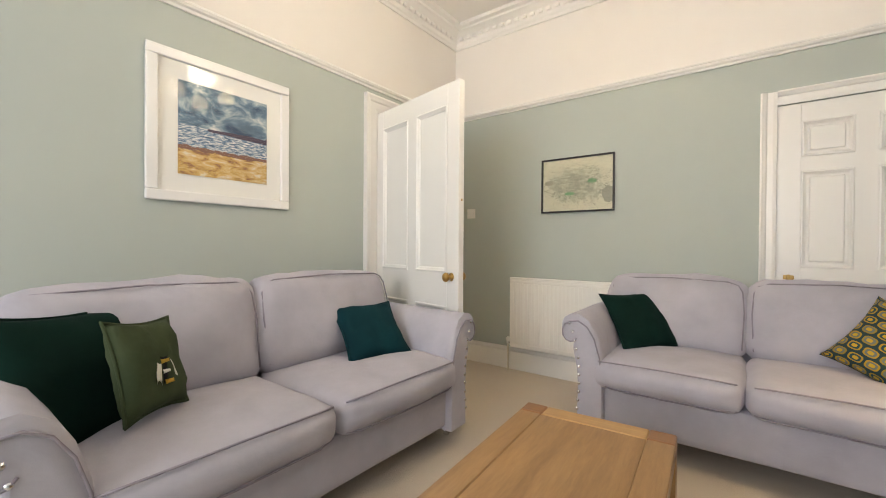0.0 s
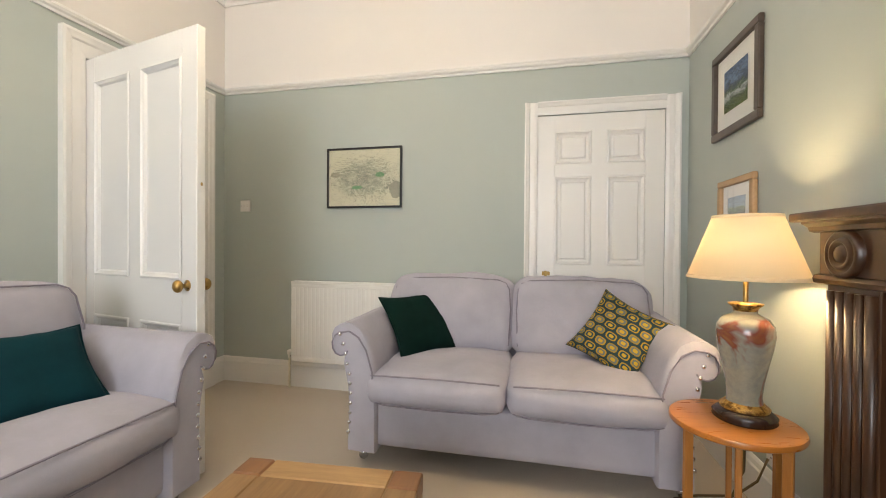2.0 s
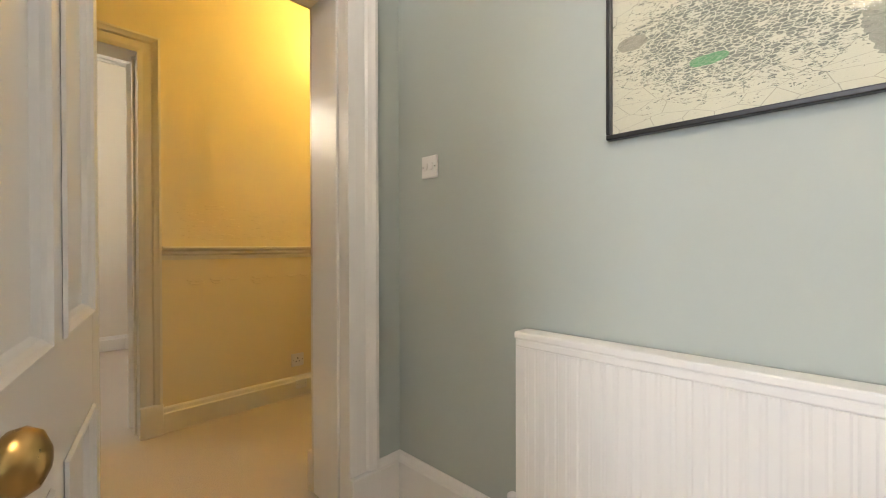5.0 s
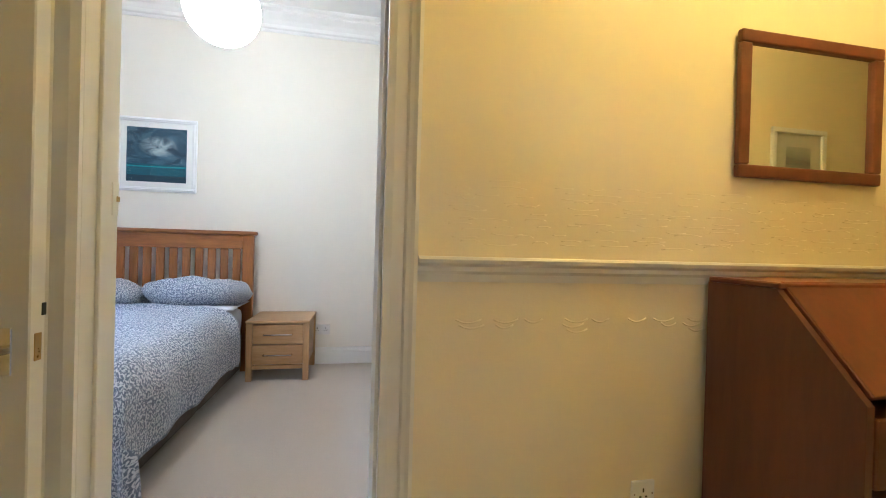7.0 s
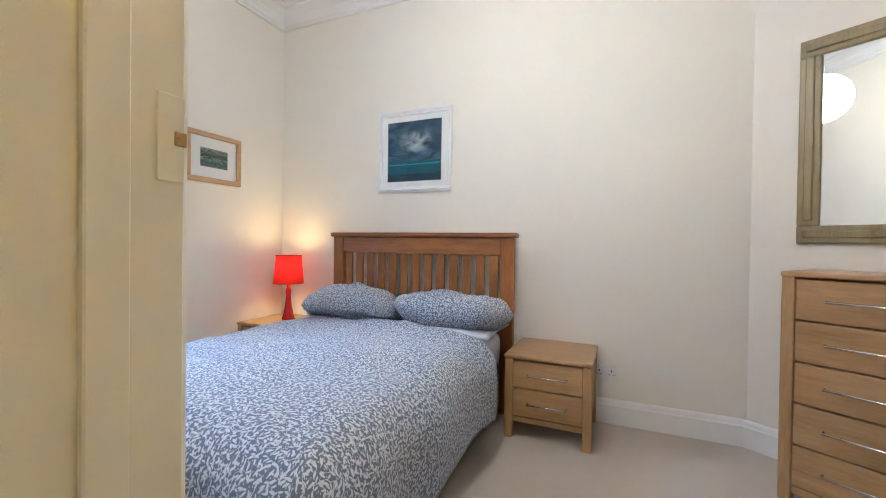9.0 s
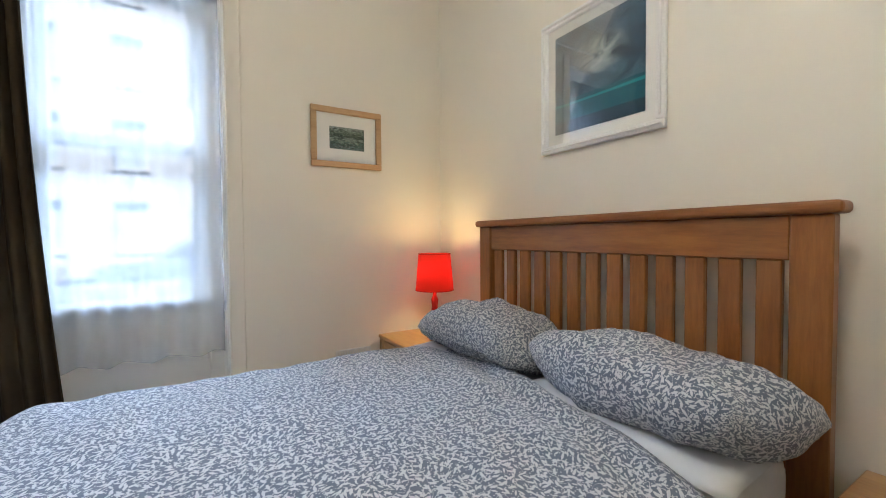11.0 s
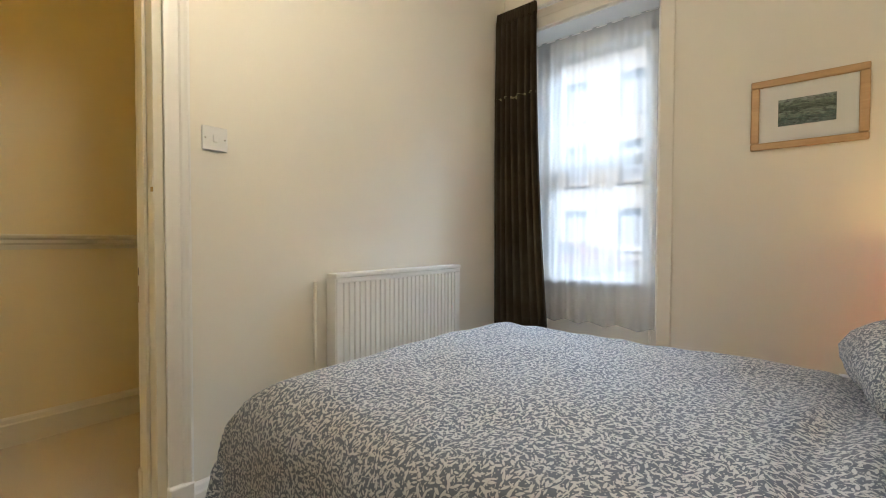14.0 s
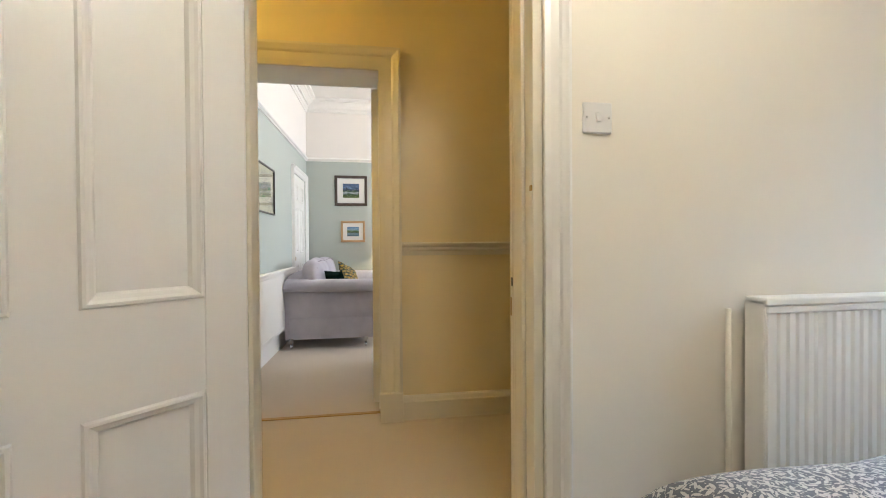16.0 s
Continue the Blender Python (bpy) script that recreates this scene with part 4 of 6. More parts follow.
# cupboard door beside the fireplace
cup = thing("door_3", "closed white six-panel cupboard door", "door", pose(0.362, Y_LR_N, 0), kind="structure")
W3, H3 = 0.76, 1.89
for x0 in (0, W3 - 0.11):
    part("stile", boxed(x0, 0.004, 0.01, x0 + 0.11, 0.05, H3, bevel=0.002), GLOSS, cup)
zs = ((0.01, 0.20), (0.80, 0.93), (1.495, 1.575), (H3 - 0.105, H3))
for z0, z1 in zs:
    part("rail", boxed(0.11, 0.0045, z0, W3 - 0.11, 0.05, z1), GLOSS, cup)
for (a, z0), (z1, b) in zip(zs, zs[1:]):
    part("muntin", boxed(W3 / 2 - 0.045, 0.0045, z0, W3 / 2 + 0.045, 0.05, z1), GLOSS, cup)
    for x0 in (0.11, W3 / 2 + 0.045):
        x1 = x0 + W3 / 2 - 0.155
        fld = boxed(x0 + 0.036, 0.008, z0 + 0.036, x1 - 0.036, 0.04, z1 - 0.036, bevel=0.006)
        part("panel", merge(inset_panel(x0, z0, x1, z1, 0.0045, -1, 0.012, 0.02), fld), GLOSS, cup)
part("latch", merge(boxed(0.035, -0.002, 0.86, 0.085, 0.016, 0.885, bevel=0.003), boxed(0.05, -0.018, 0.845, 0.066, 0.0, 0.89, bevel=0.003)), BRASS, cup, "small brass cupboard turn latch")
cas = thing("trim_architrave_cupboard", "white moulded casing round the cupboard door", "architrave", kind="structure")
prc = [(z * 0.62, d) for d, z in ARCH]
for x, way in ((0.362, -1), (1.122, 1)):
    part("jamb_casing", extrude([(way * w, -d) for w, d in prc], Matrix(((1, 0, 0, x), (0, 0, 1, Y_LR_N), (0, 1, 0, 0), (0, 0, 0, 1))), 1.8925 + 0.0806), GLOSS, cas)
part("head_casing", extrude([(d, w) for w, d in prc], Matrix(((0, 1, 0, 0.362), (-1, 0, 0, Y_LR_N - 0.001), (0, 0, 1, 1.8925), (0, 0, 0, 1))), 0.76), GLOSS, cas)


# ---- sofas ----
def sofa(name, w, m, label, group="sofas", tall=0.445):
    """A scroll-arm sofa facing -y: w wide over the arms, 0.93 deep, with two seat and two back cushions, studs and castors."""
    th = thing(name, label, "sofa", m, group)
    d, aw = 0.93, 0.18
    part("base", soft_block(-w / 2 + 0.10, 0.05, 0.11, w / 2 - 0.10, d - 0.02, 0.33, 0.03, 0.0, 1, 6, 0.003), SOFA, th, smooth=True)
    part("back", soft_block(-w / 2 + 0.14, d - 0.20, 0.20, w / 2 - 0.14, d - 0.01, 0.74, 0.06, 0.01, 2, 8), SOFA, th, smooth=True)
    for s in (-1, 1):
        # outline of an arm seen from the front, swept back and dropping a little towards the front
        cx, cz, r = 0.075, 0.585, 0.062
        out = [(-0.095, 0.10), (-0.095, 0.34), (-0.085, 0.47), (-0.055, 0.565), (-0.015, 0.625), (0.035, 0.652)]
        for k in range(9):
            a = radians(80 - k * 32)
            rr = r * (1 - 0.045 * k)
            out.append((cx + rr * math.cos(a) * 0.95, cz + rr * math.sin(a)))
        out += [(0.062, 0.50), (0.040, 0.40), (0.034, 0.30), (0.040, 0.10)]
        out = [(px, 0.10 + (pz - 0.10) * 1.06) for px, pz in out]
        bm = bmesh.new()
        rings = []
        ys = [0.0, 0.012, 0.05, 0.22, 0.42, 0.62, 0.82, 0.88, 0.90]
        for y in ys:
            k = 0.94 if y in (0.0, 0.90) else 1.0
            lift = 0.012 * y
            rings.append([bm.verts.new((s * (px * k), y, 0.10 + (pz - 0.10) * (k if k < 1 else 1.0) + (lift if pz > 0.4 else 0) + noise.noise(Vector((px * 9, y * 5, pz * 6 + s))) * 0.004)) for px, pz in out])
        for a, b in zip(rings, rings[1:]):
            for i in range(len(out)):
                j = (i + 1) % len(out)
                bm.faces.new((a[i], a[j], b[j], b[i]))
        bm.faces.new(rings[0])
        bm.faces.new(list(reversed(rings[-1])))
        arm = part("arm", turn(bm, Matrix.Translation((s * (w / 2 - 0.14), 0.015, 0))), SOFA, th, smooth=True)
        arm.data.set_sharp_from_angle(angle=radians(50))
        # piping round the arm's front and the row of studs
        edge = [Vector((s * (w / 2 - 0.14 + px * 0.93), 0.012, 0.10 + (pz - 0.10) * 0.94)) for px, pz in out[1:14]]
        part("piping", tube(edge, 0.004, 6), PIPING, arm, smooth=True)
        for k in range(11):
            z = 0.635 - k * 0.045
            x = (0.080, 0.064, 0.052, 0.043, 0.036)[min(k, 4)] - 0.010 * math.sin(max(0, k - 3) / 7 * math.pi)
            part("stud", turn(lathe([(0, 0.006), (0.004, 0.0055), (0.008, 0.003), (0.0095, 0)], 12), Matrix.Translation((s * (w / 2 - 0.14 + x), 0.013, z)) @ Matrix.Rotation(radians(90), 4, "X")), STUD, arm, "polished round upholstery nail", True)
    sw = (w - 2 * aw - 0.0) / 2
    for i, s in enumerate((-1, 1)):
        x0 = -sw if s < 0 else 0.0
        cu = part("seat_cushion", soft_block(x0 + 0.004, -0.005, 0.315, x0 + sw - 0.004, 0.64, 0.468, 0.055, 0.022, 3 + i * 5, 12, 0.011), SOFA, th, smooth=True)
        yf = 0.006
        part("piping", tube([(x0 + 0.03, yf + 0.012, 0.452), (x0 + 0.10, yf - 0.006, 0.460), (x0 + sw / 2, yf - 0.011, 0.464), (x0 + sw - 0.10, yf - 0.006, 0.460), (x0 + sw - 0.03, yf + 0.012, 0.452)], 0.0038, 6), PIPING, cu, smooth=True)
        part("piping", tube([(x0 + 0.03, yf + 0.012, 0.338), (x0 + 0.10, yf - 0.006, 0.330), (x0 + sw / 2, yf - 0.011, 0.328), (x0 + sw - 0.10, yf - 0.006, 0.330), (x0 + sw - 0.03, yf + 0.012, 0.338)], 0.0038, 6), PIPING, cu, smooth=True)
        bw = sw + 0.075
        bx0 = x0 - 0.072 if s < 0 else x0
        tilt = Matrix.Translation((0, 0.60, 0.445)) @ Matrix.Rotation(radians(-13), 4, "X")
        bc = part("back_cushion", turn(soft_block(bx0 + 0.006, -0.085, 0.0, bx0 + bw - 0.008, 0.085, tall, 0.070, 0.030, 11 + i * 7, 14, 0.022), tilt), SOFA, th, smooth=True)
        pts = [Vector((bx0 + 0.026, -0.074, 0.04)), Vector((bx0 + 0.018, -0.078, 0.25)), Vector((bx0 + 0.026, -0.074, 0.370)), Vector((bx0 + 0.045, -0.070, 0.408)), Vector((bx0 + 0.09, -0.072, 0.427)), Vector((bx0 + bw / 2, -0.078, 0.437)), Vector((bx0 + bw - 0.09, -0.072, 0.427)), Vector((bx0 + bw - 0.045, -0.070, 0.408)), Vector((bx0 + bw - 0.026, -0.074, 0.370)), Vector((bx0 + bw - 0.018, -0.078, 0.25)), Vector((bx0 + bw - 0.026, -0.074, 0.04))]
        part("piping", tube([tilt @ Vector((p.x, p.y, p.z * tall / 0.445)) for p in pts], 0.0038, 6), PIPING, bc, smooth=True)
    for x in (-w / 2 + 0.115, w / 2 - 0.115):
        for y in (0.14, d - 0.07):
            leg = part("castor_leg", turn(lathe([(0.028, 0.112), (0.026, 0.075), (0.012, 0.066), (0.012, 0.05), (0, 0.05)], 12), Matrix.Translation((x, y, 0))), CHROME, th, "chrome castor leg", True)
            part("wheel", turn(lathe([(0, -0.011), (0.022, -0.010), (0.025, 0), (0.022, 0.010), (0, 0.011)], 16), Matrix.Translation((x + 0.012, y, 0.0255)) @ Matrix.Rotation(radians(90), 4, "X")), CHROME, leg, smooth=True)
    return th


sofa("sofa", 1.65, pose(0.235, 3.30, 0), "two-seat lilac-grey velour scroll-arm sofa before the radiator", "sofas", 0.42)
sofa("sofa", 1.87, pose(-0.945, 2.125, 0, 0, 0, 90), "larger lilac-grey velour scroll-arm sofa along the wall")


def cushion(name, size, m, material, label, piping=None, thick=0.15, seed=0, uv=1.0):
    th = thing(name, label, "cushion", m)
    part("cover", pillow(size, size, thick, 0.12, 0.010, seed, 16, uv), material, th, smooth=True)
    if piping:
        n, h = 10, size / 2
        pts = []
        for (a, b), (c, d) in (((-1, -1), (1, -1)), ((1, -1), (1, 1)), ((1, 1), (-1, 1)), ((-1, 1), (-1, -1))):
            for k in range(n):
                u, v = a + (c - a) * k / n, b + (d - b) * k / n
                pts.append((u * h * (1 - 0.12 * (1 - v * v) * abs(u) ** 3), v * h * (1 - 0.12 * (1 - u * u) * abs(v) ** 3), 0))
        pts.append(pts[0])
        part("piping", tube(pts, 0.005, 6), piping, th, smooth=True)
    return th


def propped(middle, across, up):
    """The pose of a cushion about its middle, its width along across and its height about along up."""
    x = Vector(across).normalized()
    z = x.cross(Vector(up)).normalized()
    y = z.cross(x)
    return Matrix(((x.x, y.x, z.x, middle[0]), (x.y, y.y, z.y, middle[1]), (x.z, y.z, z.z, middle[2]), (0, 0, 0, 1)))


def upright(x, y, z, face, lean, spin, size):
    """The pose of a square cushion standing on its lower edge at (x, y, z), facing the way face, leaning back, spun in its own plane."""
    return Matrix.Translation((x, y, z + size / 2)) @ Matrix.Rotation(radians(face), 4, "Z") @ Matrix.Rotation(radians(90 - lean), 4, "X") @ Matrix.Rotation(radians(spin), 4, "Z")


cushion("cushion", 0.375, propped((-0.275, 3.755, 0.615), (0.227, 0.289, 0.012), (-0.170, 0.130, 0.298)), BOTTLE, "bottle green velvet cushion propped on the small sofa", BOTTLE, 0.13, 1)
cushion("cushion", 0.36, propped((0.745, 3.69, 0.618), (0.25, -0.17, -0.13), (0.15, 0.10, 0.27)), OVALS, "mustard and teal linked-oval patterned cushion", None, 0.12, 2, 1.0 / 0.40)
cushion("cushion", 0.36, propped((-1.36, 2.65, 0.59), (0.0905, 0.3335, 0.0035), (-0.2445, 0.0815, 0.2565)), TEAL, "dark teal velvet cushion against the sofa arm", TEAL, 0.12, 3)
cushion("cushion", 0.46, upright(-1.40, 1.46, 0.425, 122, 22, -4, 0.40), BOTTLE, "large bottle green velvet cushion on the long sofa", BOTTLE, 0.14, 4)
bee = cushion("cushion", 0.31, upright(-1.293, 1.625, 0.50, 132, 17, -6.8, 0.305), SAGE, "moss green velvet cushion embroidered with a bee", SAGE, 0.11, 5)
bd = part("bee_motif", turn(pillow(0.050, 0.10, 0.012, 0.3, 0.0, 1, 6), Matrix.Translation((-0.01, -0.02, 0.055))), BEE_DARK, bee, "embroidered dark bee body", True)
for z, mt in ((0.020, BEE_GOLD), (-0.012, BEE_PALE), (-0.045, BEE_GOLD)):
    part("stripe", turn(pillow(0.046, 0.014, 0.012, 0.1, 0, 1, 4), Matrix.Translation((-0.01, -0.02 + z, 0.059))), mt, bd, smooth=True)
for s in (-1, 1):
    part("wing", turn(pillow(0.026, 0.085, 0.008, 0.4, 0, 2, 6), Matrix.Translation((-0.01 + s * 0.034, -0.03, 0.054)) @ Matrix.Rotation(radians(s * 16), 4, "Z")), BEE_PALE, bd, smooth=True)

# ---- coffee table ----
tab = thing("coffee_table", "chunky oak coffee table with dark end-grain corner blocks", "table", pose(-0.124, 2.016, 0, 0, 0, 4.0))
TW, TL, TH = 0.475, 1.06, 0.475
fr = 0.075
part("tabletop", boxed(-TW / 2 + fr, -TL / 2 + fr, TH - 0.035, TW / 2 - fr, TL / 2 - fr, TH - 0.002, bevel=0.002), OAK_Y, tab)
for s in (-1, 1):
    part("edge_board", boxed(min(s * TW / 2, s * (TW / 2 - fr)), -TL / 2 + fr + 0.001, TH - 0.05, max(s * TW / 2, s * (TW / 2 - fr)), TL / 2 - fr - 0.001, TH, bevel=0.003), OAK_Y, tab)
    part("end_board", boxed(-TW / 2 + fr + 0.001, min(s * TL / 2, s * (TL / 2 - fr)), TH - 0.05, TW / 2 - fr - 0.001, max(s * TL / 2, s * (TL / 2 - fr)), TH, bevel=0.003), OAK, tab)
    part("apron", boxed(-TW / 2 + 0.09, s * (TL / 2 - 0.045) - 0.011, TH - 0.15, TW / 2 - 0.09, s * (TL / 2 - 0.045) + 0.011, TH - 0.05), OAK, tab)
    part("apron", boxed(s * (TW / 2 - 0.045) - 0.011, -TL / 2 + 0.09, TH - 0.15, s * (TW / 2 - 0.045) + 0.011, TL / 2 - 0.09, TH - 0.05), OAK_Y, tab)
    for q in (-1, 1):
        leg = part("leg", boxed(s * (TW / 2 - fr / 2) - fr / 2, q * (TL / 2 - fr / 2) - fr / 2, 0, s * (TW / 2 - fr / 2) + fr / 2, q * (TL / 2 - fr / 2) + fr / 2, TH - 0.05, bevel=0.004), OAK_Z, tab)
        part("corner_block", boxed(s * (TW / 2 - fr / 2) - fr / 2, q * (TL / 2 - fr / 2) - fr / 2, TH - 0.0495, s * (TW / 2 - fr / 2) + fr / 2, q * (TL / 2 - fr / 2) + fr / 2, TH + 0.0015, bevel=0.004), OAK_END, leg, "dark end-grain corner block")
part("shelf", boxed(-TW / 2 + 0.08, -TL / 2 + 0.08, 0.12, TW / 2 - 0.08, TL / 2 - 0.08, 0.145, bevel=0.003), OAK_Y, tab)

# ---- round side table and its lamp ----
rt = thing("side_table", "round orange teak side table with six slim legs", "table", pose(1.0, 3.11, 0, 0, 0, 12))
part("tabletop", lathe([(0, 0.450), (0.181, 0.450), (0.189, 0.455), (0.191, 0.463), (0.188, 0.472), (0.181, 0.475), (0, 0.475)], 48), TEAK, rt, smooth=True).data.set_sharp_from_angle(angle=radians(35))
for k in range(6):
    a = radians(60 * k)
    x, y = 0.150 * math.cos(a), 0.150 * math.sin(a)
    part("leg", turn(boxed(-0.014, -0.009, 0.0, 0.014, 0.009, 0.45, bevel=0.003), Matrix.Translation((x, y, 0)) @ Matrix.Rotation(a, 4, "Z")), TEAK_Z, rt)
for k in range(3):
    a = radians(60 * k)
    part("stretcher", turn(boxed(-0.145, -0.008, 0.085 + 0.014 * k, 0.145, 0.008, 0.098 + 0.014 * k, bevel=0.002), Matrix.Rotation(a, 4, "Z")), TEAK, rt)

lamp = thing("table_lamp", "lit porcelain vase lamp with a cream silk shade", "lamp", pose(1.035, 3.12, 0.475))
part("foot", lathe([(0, 0), (0.086, 0), (0.092, 0.006), (0.088, 0.014), (0.092, 0.020), (0.074, 0.036), (0.066, 0.038), (0, 0.038)], 32), DARKFOOT, lamp, "dark turned wooden foot", True)
part("collar", lathe([(0.070, 0.038), (0.072, 0.046), (0.058, 0.056), (0.056, 0.060), (0, 0.060)], 32), GILT, lamp, smooth=True)
part("vase", lathe([(0.052, 0.058), (0.049, 0.085), (0.054, 0.13), (0.066, 0.19), (0.078, 0.245), (0.083, 0.285), (0.080, 0.315), (0.066, 0.338), (0.042, 0.350), (0.034, 0.356), (0.034, 0.366), (0, 0.366)], 40), VASE, lamp, "painted russet and grey porcelain vase", True)
part("neck_ring", lathe([(0.034, 0.362), (0.036, 0.372), (0.048, 0.382), (0.050, 0.387), (0.020, 0.390), (0, 0.390)], 32), GILT, lamp, smooth=True)
part("stem", lathe([(0.008, 0.388), (0.008, 0.54), (0, 0.545)], 12), BRASS, lamp, smooth=True)
shade = part("shade", lathe([(0.166, 0.472), (0.171, 0.472), (0.097, 0.678), (0.093, 0.678), (0.166, 0.474)], 48), SHADE, lamp, "lit pleated cream silk shade", True)
part("trim_band", lathe([(0.1720, 0.470), (0.1735, 0.470), (0.1690, 0.482), (0.1672, 0.482)], 48), SHADE, shade, smooth=True)
part("trim_band", lathe([(0.0998, 0.672), (0.1012, 0.672), (0.0985, 0.681), (0.0945, 0.681)], 48), SHADE, shade, smooth=True)
flex = thing("lamp_flex", "brown lamp flex trailing to the wall socket", "cable")
part("cord", tube([(1.06, 3.22, 0.45), (1.10, 3.26, 0.33), (1.13, 3.33, 0.20), (1.10, 3.36, 0.07), (1.00, 3.38, 0.012), (0.92, 3.42, 0.010), (1.02, 3.46, 0.012), (1.14, 3.42, 0.05), (1.20, 3.38, 0.14), (1.225, 3.36, 0.24)], 0.005, 6), FLEX, flex, smooth=True)


def wall_plate(name, m, w, h, label, category, rocker=0, sockets=0):
    """A white plate on a wall: local x along it, y out of it, z up."""
    th = thing(name, label, category, m)
    pl = part("plate", boxed(-w / 2, 0.0, -h / 2, w / 2, 0.010, h / 2, bevel=0.003), PLASTIC, th)
    for i in range(rocker):
        part("rocker", turn(boxed(-0.008, 0, -0.014, 0.008, 0.006, 0.014, bevel=0.002), Matrix.Translation(((i - (rocker - 1) / 2) * 0.03, 0.009, 0)) @ Matrix.Rotation(radians(8), 4, "X")), PLASTIC, pl)
    for i in range(sockets):
        x = (i - (sockets - 1) / 2) * 0.07
        for dx, dz, sx, sz in ((0, 0.012, 0.003, 0.007), (-0.011, -0.010, 0.004, 0.003), (0.011, -0.010, 0.004, 0.003)):
            part("slot", boxed(x + dx - sx, 0.0095, dz - sz, x + dx + sx, 0.0103, dz + sz), BLACK, pl)
    for s in (-1, 1):
        part("screw", turn(lathe([(0, 0.0015), (0.003, 0.001), (0.0035, 0)], 8), Matrix.Translation((s * w * 0.38, 0.010, 0)) @ Matrix.Rotation(radians(-90), 4, "X")), CHROME, pl)
    return th


EAST, WEST, SOUTH, NORTH = 90, -90, 0, 180
wall_plate("socket", pose(X_LR_E, 3.36, 0.25, 0, 0, EAST), 0.09, 0.09, "white plug socket low on the green wall", "socket", 0, 1)
wall_plate("light_switch", pose(-1.808, Y_LR_N, 1.34, 0, 0, NORTH), 0.085, 0.085, "white light switch on the green wall", "switch", 2)
wall_plate("light_switch", pose(X_BED_E, 2.662, 1.384, 0, 0, EAST), 0.088, 0.088, "white light switch beside the bedroom door", "switch", 1)
wall_plate("socket", pose(X_HALL_W, 4.53, 0.25, 0, 0, WEST), 0.088, 0.088, "white plug socket in the hall", "socket", 0, 1)
wall_plate("socket", pose(X_BED_W, 3.23, 0.302, 0, 0, WEST), 0.145, 0.088, "double plug socket beside the bedside cabinet", "socket", 0, 2)
wall_plate("telephone_socket", pose(X_HALL_W + 0.022, 4.545, 0.085, 0, 0, WEST), 0.08, 0.06, "brown telephone socket on the skirting", "socket")
vent = thing("wall_vent", "small white slatted wall vent", "vent", pose(-5.287, Y_BED_S, 0.325))
part("rim", merge(boxed(-0.11, 0, -0.06, 0.11, 0.008, -0.05), boxed(-0.11, 0, 0.05, 0.11, 0.008, 0.06), boxed(-0.11, 0, -0.05, -0.10, 0.008, 0.05), boxed(0.10, 0, -0.05, 0.11, 0.008, 0.05)), PLASTIC, vent)
for k in range(12):
    part("slat", boxed(-0.094 + k * 0.0164, 0.001, -0.05, -0.086 + k * 0.0164, 0.007, 0.05), PLASTIC, vent)


# ---- radiators ----
def radiator(name, m, w, h, label, ribs, depth=0.085, flute=0.0075):
    """A panel radiator: local x along the wall, y out of it, hung on its brackets with valves and tails."""
    th = thing(name, label, "radiator", m)
    bm = bmesh.new()
    n = ribs
    pitch = (w - 0.06) / n
    prof = []
    for i in range(n):
        x = -w / 2 + 0.03 + i * pitch
        prof += [(x, depth), (x + pitch * 0.55, depth), (x + pitch * 0.68, depth - flute), (x + pitch * 0.87, depth - flute)]
    prof += [(w / 2 - 0.03, depth), (w / 2 - 0.004, depth), (w / 2, depth - 0.006), (w / 2, 0.03), (-w / 2, 0.03), (-w / 2, depth - 0.006), (-w / 2 + 0.004, depth)]
    lo_, hi_ = 0.035, h - 0.045
    a = [bm.verts.new((x, y, lo_)) for x, y in prof]
    b = [bm.verts.new((x, y, hi_)) for x, y in prof]
    for i in range(len(prof)):
        j = (i + 1) % len(prof)
        bm.faces.new((a[i], a[j], b[j], b[i]))
    bm.faces.new(a)
    bm.faces.new(list(reversed(b)))
    part("panel", bm, RADIATOR, th)
    part("seam", boxed(-w / 2, 0.034, 0.0, w / 2, depth + 0.001, 0.036, bevel=0.006, segments=2), RADIATOR, th)
    part("seam", boxed(-w / 2, 0.034, h - 0.046, w / 2, depth + 0.001, h - 0.020, bevel=0.006, segments=2), RADIATOR, th)
    part("top_grille", boxed(-w / 2 - 0.004, 0.022, h - 0.022, w / 2 + 0.004, depth + 0.004, h, bevel=0.005, segments=2), RADIATOR, th)
    for s in (-1, 1):
        part("side_cover", boxed(s * (w / 2 + 0.0005) - 0.0035, 0.020, 0.01, s * (w / 2 + 0.0005) + 0.0035, depth - 0.004, h - 0.01, bevel=0.002), RADIATOR, th)
        part("bracket", boxed(s * w * 0.35 - 0.015, 0, 0.05, s * w * 0.35 + 0.015, 0.032, h - 0.06), RADIATOR, th)
        v = part("valve", turn(lathe([(0, 0), (0.012, 0.0), (0.012, 0.02), (0.017, 0.024), (0.017, 0.05), (0.010, 0.056), (0, 0.056)], 14), Matrix.Translation((s * (w / 2 + 0.032), depth - 0.03, 0.018))), BRASS if s < 0 else PLASTIC, th, smooth=True)
        part("elbow", tube([(s * (w / 2 - 0.002), depth - 0.03, 0.03), (s * (w / 2 + 0.032), depth - 0.03, 0.03)], 0.010, 8), CHROME, v, smooth=True)
    return th


def pipe_tail(at, h, label):
    th = thing("radiator_pipe", label, "pipe", Matrix.Translation(at))
    part("pipe", tube([(0, 0, 0), (0, 0, h)], 0.008, 8), OFFWHITE, th, smooth=True)
    return th


